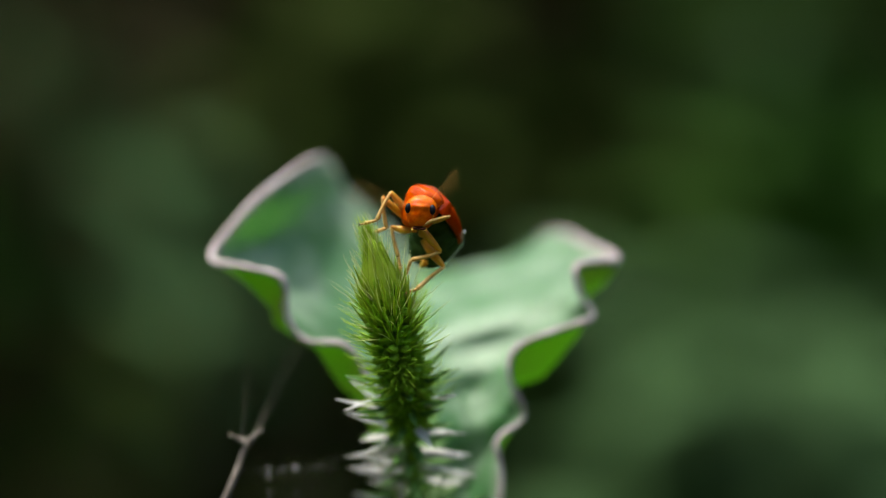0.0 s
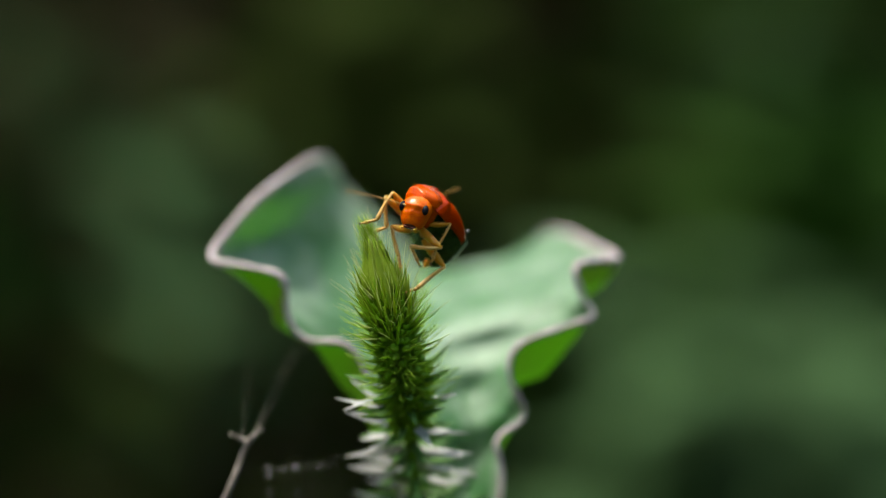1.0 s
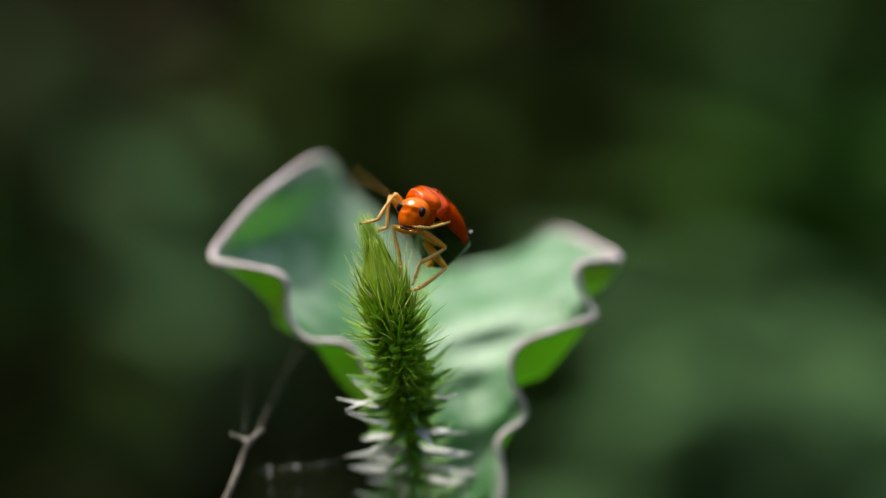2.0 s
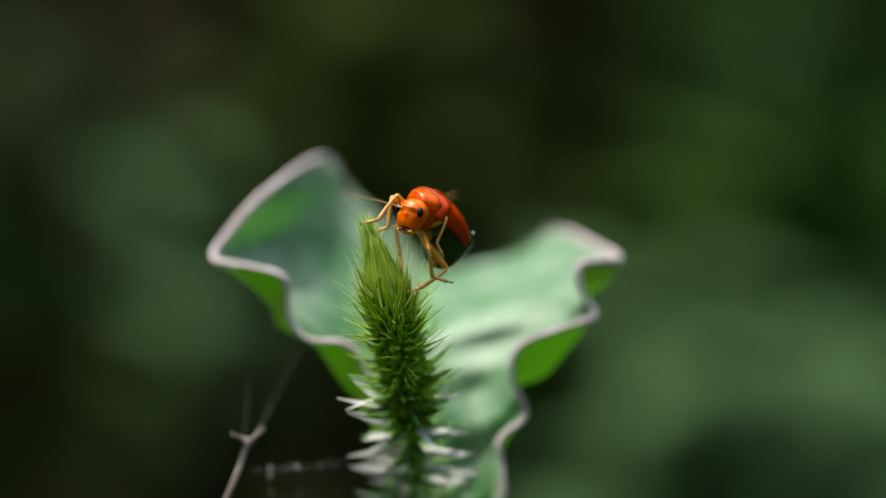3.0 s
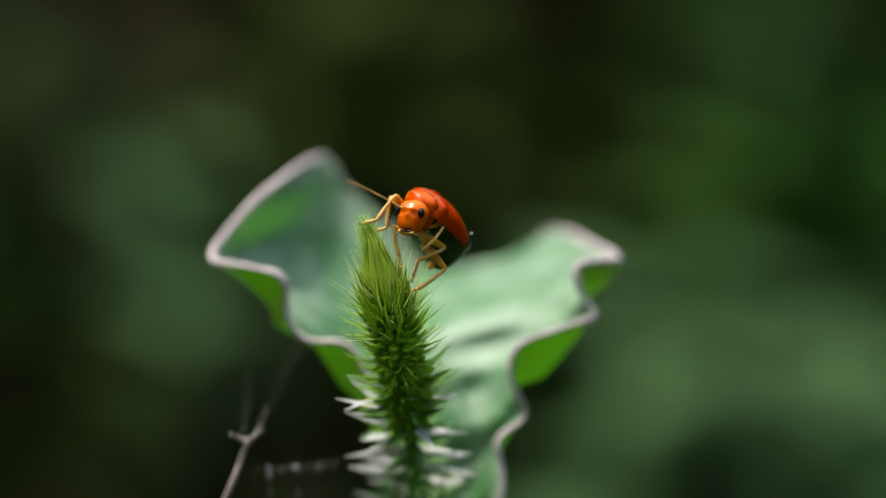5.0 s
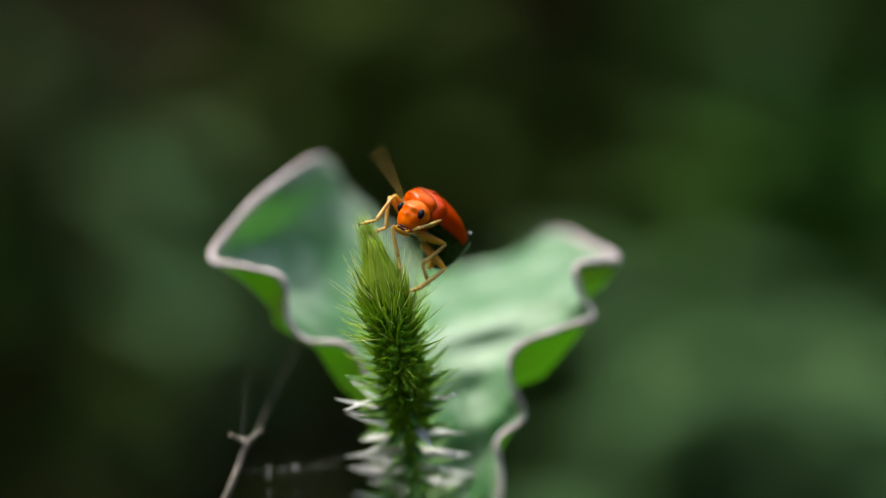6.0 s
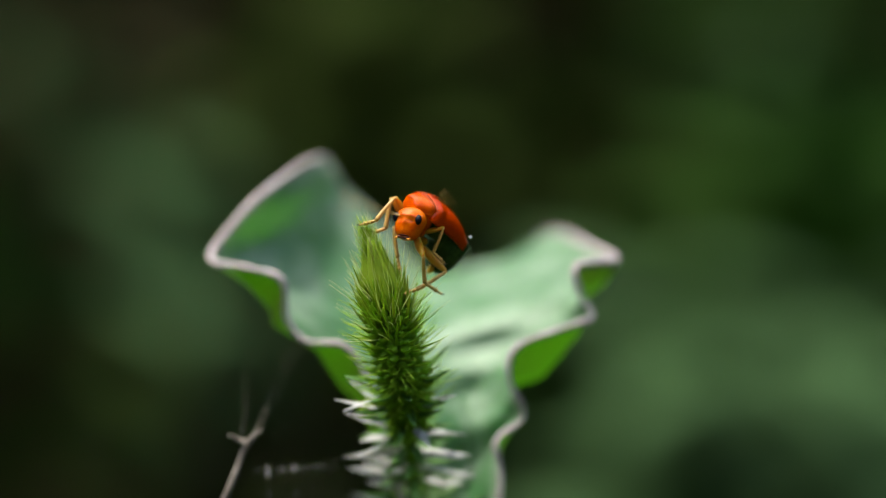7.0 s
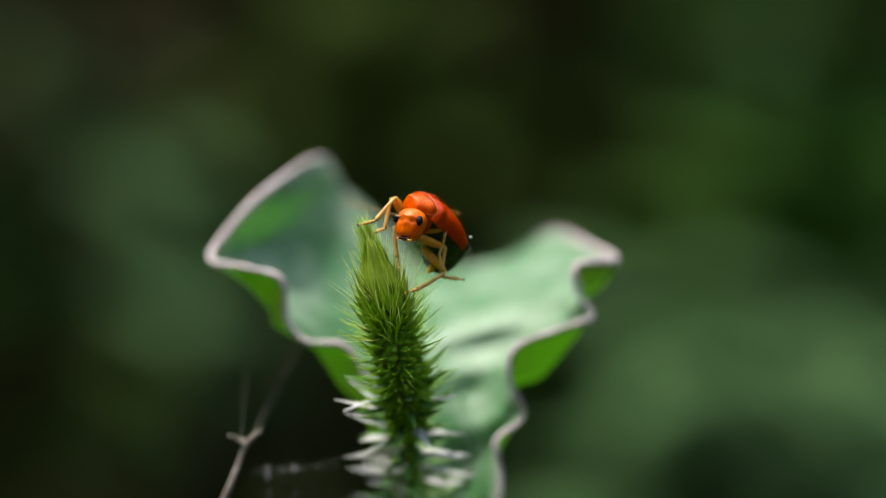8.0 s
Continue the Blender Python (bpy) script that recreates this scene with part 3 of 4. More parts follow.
def wing_case(s):
    """One of the two wing cases; s is -1 or 1 for its side."""
    bm = bmesh.new()
    rows = []
    n, m = 30, 18
    for i in range(n + 1):
        u = i / n
        end = math.sqrt(max(0, 1 - max(0, (u - 0.401) / 0.599) ** 3.32))
        front = 1 - 0.24 * max(0, 1 - u / 0.09) ** 2
        w = 1.99 * (0.86 + 0.14 * math.sin(math.pi * min(1, u / 0.62) / 2)) * (0.06 + 0.94 * end) * front
        h = (1.19 + 0.42 * math.sin(math.pi * min(1, u / 0.45) / 2)) * (0.04 + 0.96 * end ** 0.9) * (0.4 + 0.6 * front) * (1 - 0.50 * u)
        row = []
        for j in range(m + 1):
            v = j / m
            a = v * radians(97)
            x = w * math.sin(a) ** 0.9
            edge = -0.267 - 0.42 * min(1, max(0, (u - 0.45) / 0.5)) ** 1.5
            z = edge + h * math.cos(a) ** 0.85 if a < math.pi / 2 else edge - 0.11 * h * (a - math.pi / 2) / 0.12
            bump = 0.17 * math.exp(-((u - 0.08) / 0.045) ** 2 - ((v - 0.60) / 0.13) ** 2) - 0.05 * math.exp(-((u - 0.2) / 0.05) ** 2 - ((v - 0.45) / 0.2) ** 2)
            row.append((s * (0.012 + x + bump * 0.5 * math.sin(a)), -0.129 + 4.921 * u - 0.1 * (1 - v), z + bump))
        rows.append(row)
    grid(bm, rows)
    case = thick(part("wing_case", bm, M_ELYTRA, beetle), 0.07)
    bm = bmesh.new()
    tube(bm, [r[-1] for r in rows[:-3]], [0.035] * (len(rows) - 3), 6)
    part("rim", bm, M_FACE, case, "thin amber rim")


wing_case(-1), wing_case(1)


def super_ring(w, top, low, y, zc, n=28, e=0.85):
    """A cross-section: half width w, arched by top above and low below zc."""
    ring = []
    for k in range(n):
        a = 2 * math.pi * k / n
        c, s = math.cos(a), math.sin(a)
        ring.append((w * math.copysign(abs(c) ** e, c), y, zc + (top if s > 0 else low) * math.copysign(abs(s) ** e, s)))
    return ring


def chest_shield():
    bm = bmesh.new()
    rings = []
    for i in range(15):
        u = i / 14
        y = -1.4 + 1.47 * u
        edge = min(1, 6 * u + 0.35, 6 * (1 - u) + 0.35)
        w = (0.80 + 0.70 * u + 0.10 * math.sin(math.pi * u)) * (0.9 + 0.1 * edge)
        groove = 0.05 * math.exp(-((u - 0.62) / 0.10) ** 2)
        rings.append(super_ring(w, (0.78 + 0.24 * u - groove) * edge, 2.4 * edge, y, 0.12, e=0.8))
    loft(bm, rings)
    slim = Matrix.Translation((0, -0.20, 0.12)) @ Matrix.Diagonal((0.98, 0.92, 0.87, 1)) @ Matrix.Translation((0, 0, -0.12))
    droop = Matrix.Translation((0, 0.05, 0.6)) @ Matrix.Rotation(radians(29), 4, "X") @ Matrix.Translation((0, -0.05, -0.6)) @ slim
    bm.transform(droop)
    shield_ob = part("chest_shield", bm, M_SHIELD, beetle)
    bm = bmesh.new()
    for s in (-1, 1):
        tube(bm, [(s * (0.79 + 0.70 * u + 0.11 * math.sin(math.pi * u)), -1.36 + 1.4 * u, 0.1) for u in (0, .15, .3, .5, .7, .85, 1)], [0.05] * 7, 6)
    tube(bm, [(1.50 * math.cos(a), 0.03 - 0.05 * math.sin(a), 0.12 + 1.0 * abs(math.sin(a)) ** 0.8) for a in np.linspace(0.02, math.pi - 0.02, 21)], [0.055] * 21, 6)
    tube(bm, [(0.78 * math.cos(a), -1.3, 0.12 + 0.72 * abs(math.sin(a)) ** 0.8) for a in np.linspace(0.02, math.pi - 0.02, 21)], [0.025] * 21, 6)
    for y, w, top in ((-0.15, 1.47, 0.995), (-0.33, 1.43, 0.965)):
        tube(bm, [(w * math.copysign(abs(math.cos(a)) ** 0.8, math.cos(a)), y - 0.06 * math.sin(3 * a) ** 2, 0.12 + top * math.sin(a) ** 0.8) for a in np.linspace(0.25, math.pi - 0.25, 25)], [0.022] * 25, 6)
    bm.transform(droop)
    part("shield_rim", bm, M_SHIELD, beetle)
    bm = bmesh.new()
    # Thin dark threads between the ridges stand for the grooves' shade.
    for y, w, top in ((-0.07, 1.49, 1.005), (-0.24, 1.45, 0.985)):
        tube(bm, [(w * math.copysign(abs(math.cos(a)) ** 0.8, math.cos(a)), y - 0.05 * math.sin(3 * a) ** 2, 0.12 + top * math.sin(a) ** 0.8) for a in np.linspace(0.2, math.pi - 0.2, 29)], [0.017] * 29, 6)
    bm.transform(droop)
    part("groove", bm, M_GROOVE_SHADE, beetle, "fine dark line for the shade in a groove of the chest shield")
    bm = bmesh.new()
    grid(bm, [[(x * (1 - u) * 0.36, -0.14 + 0.6 * u, 1.0 - 0.06 * x * x + 0.16 * u) for x in (-1, -.5, 0, .5, 1)] for u in (0, .25, .5, .75, .97)])
    thick(part("scutellum", bm, M_ELYTRA, beetle), 0.05)
    return shield_ob


shield = chest_shield()


def belly():
    bm = bmesh.new()
    rings = []
    for i in range(41):
        u = i / 40
        end = math.sqrt(max(0.0, 1 - max(0, (u - 0.6) / 0.41) ** 4.5))
        seg = 0.12 * ((u * 6.5) % 1) if u > 0.3 else 0
        w = (0.65 + 1.33 * math.sin(math.pi * min(1, u / 0.75) / 2)) * end
        rings.append(super_ring(max(w - seg, 0.05), 0.4 * end + 0.02, (0.42 + 1.25 * math.sin(math.pi * min(1, u / 0.95) / 2) + 1.75 * max(0, u - 0.40) / 0.60) * end + 0.05 - seg, -0.1 + 4.7 * u, -0.25, e=0.74))
    loft(bm, rings)
    part("belly", bm, M_BELLY, beetle, "glossy blackish green belly")
    bm = bmesh.new()
    ball(bm, (1.47, 3.58, 0.48), (0.08, 0.08, 0.08), 10)
    part("droplet", bm, M_DROP, beetle, "tiny white speck")
    # A small orange lobe added under the belly, of unknown nature.
    bm = bmesh.new()
    ball(bm, (0.52, 3.50, -2.75), (0.30, 0.28, 0.38), 12)
    ball(bm, (0.38, 3.62, -3.02), (0.18, 0.18, 0.24), 10)
    part("orange_lobe", bm, M_FEMUR, beetle, "small orange lobe under the belly")
    # side plates of the chest between the legs
    for s in (-1, 1):
        bm = bmesh.new()
        ball(bm, (s * 1.02, 0.75, -0.55), (0.34, 0.5, 0.42), 14, pose(0, 0, 0, 25 * s, 0, 0))
        part("chest_plate", bm, M_BELLY, beetle)
        for y, z, size in ((0.4, -1.25, (0.36, 0.3, 0.4)), (1.4, -1.75, (0.42, 0.3, 0.3))):
            bm = bmesh.new()
            ball(bm, (s * 0.5, y, z), size, 12)
            part("coxa", bm, M_FEMUR, beetle)


belly()


def piece(name, bm, material, parent, label=""):
    bmesh.ops.scale(bm, vec=(1.14, 1.14, 1.14), verts=bm.verts)
    return part(name, bm, material, parent, label)


def head_part():
    """The head, face towards -y, neck at its origin."""
    bm = bmesh.new()
    rings = []
    # from the crown (top) to the mouth, as level slices
    for i in range(25):
        u = i / 24
        z = 0.82 - 2.0 * u
        if u < 0.4:
            k = math.sqrt(max(0, 1 - ((0.4 - u) / 0.41) ** 2))
        else:
            k = 1
        chin = 0.35 + 0.65 * math.sqrt(max(0, 1 - (max(0, u - 0.78) / 0.225) ** 2))
        w = (0.95 - 0.34 * max(0, (u - 0.34) / 0.66) ** 1.3) * k * chin
        d = (0.80 - 0.30 * max(0, (u - 0.35) / 0.65) ** 1.6) * k * chin
        yc = -0.42 - 0.10 * u
        ring = []
        for q in range(36):
            a = 2 * math.pi * q / 36
            x = w * math.copysign(abs(math.cos(a)) ** 0.95, math.cos(a))
            y = yc + d * math.copysign(abs(math.sin(a)) ** 0.9, math.sin(a))
            if math.sin(a) < 0:
                # bosses above the feelers' sockets, a dent between, a keel down the face
                for s in (-1, 1):
                    y -= 0.12 * math.exp(-((x - s * 0.22) / 0.14) ** 2 - ((z - 0.12) / 0.10) ** 2)
                    y += 0.08 * math.exp(-((x - s * 0.36) / 0.13) ** 2 - ((z + 0.18) / 0.13) ** 2)
                y -= 0.10 * math.exp(-(x / 0.14) ** 2 - ((z + 0.35) / 0.3) ** 2)
                y += 0.02 * math.exp(-(z - 0.26) ** 2 / 0.012) * math.exp(-(x / 0.5) ** 2)
            ring.append((x, y, z))
        rings.append(ring)
    loft(bm, rings)
    head = piece("head", bm, M_FACE, beetle)
    for s in (-1, 1):
        bm = bmesh.new()
        ball(bm, (s * 0.69, -0.95, -0.02), (0.20, 0.25, 0.30), 20, pose(0, 0, 0, 0, -8 * s, 28 * s))
        piece("eye", bm, M_EYE, head, "glossy black oval eye")
        bm = bmesh.new()
        tube(bm, [(s * 0.34, -0.80, -1.12), (s * 0.26, -0.90, -1.17), (s * 0.06, -0.92, -1.19)], [0.09, 0.08, 0.04], 8)
        piece("jaw", bm, M_MOUTH, head, "dark brown jaw")
        bm = bmesh.new()
        tube(bm, spline([(s * 0.34, -0.70, -1.08), (s * 0.42, -0.84, -1.2), (s * 0.38, -0.96, -1.28), (s * 0.30, -1.02, -1.26)], 8),
             [0.06, 0.07, 0.075, 0.06, 0.07, 0.075, 0.07, 0.05, 0.02], 7)
        piece("palp", bm, M_FEMUR, head)
        bm = bmesh.new()
        ball(bm, (s * 0.28, -1.12, -0.02), (0.11, 0.09, 0.11), 10)
        piece("feeler_socket", bm, M_FACE, head)
    bm = bmesh.new()
    ball(bm, (0, -0.74, -1.02), (0.42, 0.27, 0.13), 14)
    ball(bm, (0, -0.74, -1.13), (0.30, 0.20, 0.10), 12)
    piece("lip", bm, M_MOUTH, head, "dark brown upper lip")
    return head


head = head_part()


def dust(host, parent, count, keep, seed):
    """Pale grains that stick to the cuticle of a part."""
    rnd = random.Random(seed)
    spots = [v.co / MM for v in host.data.vertices if keep(v.co / MM)]
    bm = bmesh.new()
    for c in rnd.sample(spots, min(count, len(spots))):
        r = rnd.uniform(0.010, 0.02)
        bmesh.ops.create_icosphere(bm, subdivisions=1, radius=r, matrix=Matrix.Translation(c + Vector((rnd.uniform(-.02, .02), 0, rnd.uniform(-.02, .02)))))
    part("dust", bm, M_DUST, parent, "pale dust grains")


dust(shield, beetle, 10, lambda c: c.y < -0.7 and c.z > 0.2, 6)


def feeler(name):
    """A feeler of eleven joints along +z, slightly curved towards +x."""
    bm = bmesh.new()
    lengths = [0.5, 0.22, 0.36, 0.42, 0.42, 0.42, 0.42, 0.42, 0.42, 0.42, 0.5]
    z = 0
    for k, ln in enumerate(lengths):
        r = 0.07 if k == 0 else 0.04
        pts = [(0.018 * q * q, 0, q) for q in (z, z + ln * 0.15, z + ln * 0.8, z + ln)]
        tube(bm, pts, [r * 0.75, r * 0.9, r * 1.05, r * 0.8], 7)
        z += ln
    return part(name, bm, M_FEELER, beetle)


feelers = [feeler("feeler"), feeler("feeler")]


def leg(femur_len, tibia_len, tarsus_len, fat=1.0):
    """The three moving parts of a leg, each along +z from its joint."""
    bm = bmesh.new()
    us = np.linspace(0, 1, 12)
    tube(bm, [(0.05 * math.sin(math.pi * u), 0, femur_len * u) for u in us], [fat * (0.11 + 0.155 * math.sin(math.pi * min(1, 0.08 + u * 0.95)) ** 0.8) for u in us], 12)
    f = part("femur", bm, M_FEMUR, beetle)
    bm = bmesh.new()
    tube(bm, [(0.06 * math.sin(math.pi * u), 0, tibia_len * u) for u in us], [fat * (0.105 + 0.05 * u ** 1.5 - (0.03 if u > 0.97 else 0)) for u in us], 10)
    rnd = random.Random(int(tibia_len * 100))
    for k in range(60):
        u, a = rnd.uniform(0.15, 1), rnd.uniform(0, 6.28)
        p = Vector((0.08 * math.cos(a), 0.08 * math.sin(a), tibia_len * u))
        tube(bm, [p, p + Vector((0.09 * math.cos(a), 0.09 * math.sin(a), 0.13))], [0.010, 0.003], 3)
    t = part("tibia", bm, M_TIBIA, beetle)
    bm = bmesh.new()
    z = 0
    for ln, r in ((0.38, 0.12), (0.26, 0.125), (0.22, 0.15), (0.30, 0.08)):
        ln *= tarsus_len / 1.16
        tube(bm, [(0, 0, z), (0, 0, z + ln * 0.3), (0, 0, z + ln * 0.85), (0, 0, z + ln)], [r * 0.75, r * 0.9, r, r * 0.75], 8)
        z += ln * 0.97
    s = part("tarsus", bm, M_TIBIA, beetle)
    for q in (-1, 1):
        bm = bmesh.new()
        tube(bm, [(0, 0, z - 0.03), (0.05 * q, 0.06, z + 0.10), (0.09 * q, 0.02, z + 0.17), (0.10 * q, -0.05, z + 0.17)], [0.035, 0.03, 0.02, 0.006], 5)
        part("claw", bm, M_CLAW, s)
    return f, t, s


# ---- movement ----
def ease(rows, t):
    """A value from rows (time, numbers...) at t, gliding."""
    if t <= rows[0][0]:
        return rows[0][1:]
    for a, b in zip(rows, rows[1:]):
        if t <= b[0]:
            f = (t - a[0]) / (b[0] - a[0])
            f = f * f * (3 - 2 * f)
            return tuple(p + (q - p) * f for p, q in zip(a[1:], b[1:]))
    return rows[-1][1:]


# time; place of the waist (u, v); yaw, pitch, roll
BODY = [(0.0, -1.13, 3.27, 24.2, 33.2, 25.3), (0.5, -1.13, 3.43, 25.9, 33.0, 25.5), (1.0, -1.14, 3.2, 30.9, 31.4, 26.1), (1.5, -1.19, 3.1, 35.1, 29.8, 27.5),
        (3.0, -1.12, 3.01, 38.5, 29.4, 27.9), (3.5, -1.12, 3.01, 41.0, 29.4, 27.9), (4.0, -1.19, 2.97, 41.0, 29.4, 27.9), (4.5, -1.19, 2.97, 40.1, 29.5, 27.8),
        (6.0, -1.27, 3.0, 40.8, 28.6, 27.7), (6.5, -1.23, 2.86, 41.6, 29.5, 27.8), (7.0, -1.23, 2.79, 42.5, 29.4, 27.9), (7.5, -1.19, 2.79, 42.5, 29.4, 27.9),
        (8.0, -1.19, 2.79, 42.5, 29.4, 27.9)]
# time; place between the eyes (u, v); turn, nod, tilt of the head
HEAD = [(0.0, -1.5, 2.66, -5, 2, 4), (0.5, -1.71, 2.94, -10, 14, 10), (1.0, -1.93, 2.66, -15, 14, 12), (1.5, -2.12, 2.6, -18, 14, 14), (3.0, -2.34, 2.51, -23, 18, 11),
        (3.5, -2.22, 2.55, -20, 16, 9), (4.0, -2.42, 2.36, -24, 18, 10), (4.5, -2.25, 2.41, -20, 14, 4), (6.0, -2.1, 2.54, -22, 25, 20), (6.5, -2.23, 2.17, -22, 20, 9),
        (7.0, -2.29, 2.06, -22, 20, 8), (7.5, -2.22, 2.07, -20, 20, 8), (8.0, -2.22, 1.99, -20, 20, 7)]


def body_at(t):
    u, v, yaw, pitch, roll = ease(BODY, t)
    p = spot(u, v, 1.5)
    return Matrix.Translation(p) @ pose(0, 0, 0, 0, 0, -yaw) @ pose(0, 0, 0, -pitch) @ pose(0, 0, 0, 0, roll)


def head_at(t):
    """The head's pose in the beetle's space."""
    u, v, turn, nod, tilt = ease(HEAD, t)
    m = Matrix.Translation(spot(u, v, -0.3)) @ pose(0, 0, 0, 0, 0, turn) @ pose(0, 0, 0, -nod) @ pose(0, 0, 0, 0, tilt) @ pose(0, 1.08 * MM, 0.02 * MM, 0)
    return body_at(t).inverted() @ m


def bone(a, b, n):
    """A pose at a, with z towards b and x as near n as can be."""
    z = (b - a).normalized()
    x = (n - z * n.dot(z)).normalized()
    m = Matrix((x, z.cross(x), z)).transposed().to_4x4()
    m.translation = a
    return m


def bend(hip, knee, ankle, l1, l2):
    """The knee's and ankle's true places for a leg of two rigid bones that reaches for ankle and bends towards knee."""
    d = ankle - hip
    reach = min(max(d.length, abs(l1 - l2) + 0.00005), (l1 + l2) * 0.999)
    d = d.normalized()
    a = (l1 * l1 - l2 * l2 + reach * reach) / (2 * reach)
    side = knee - hip
    side = (side - d * side.dot(d)).normalized()
    return hip + d * a + side * math.sqrt(max(0, l1 * l1 - a * a)), hip + d * reach


TIMES = [k / 10 for k in range(81)]
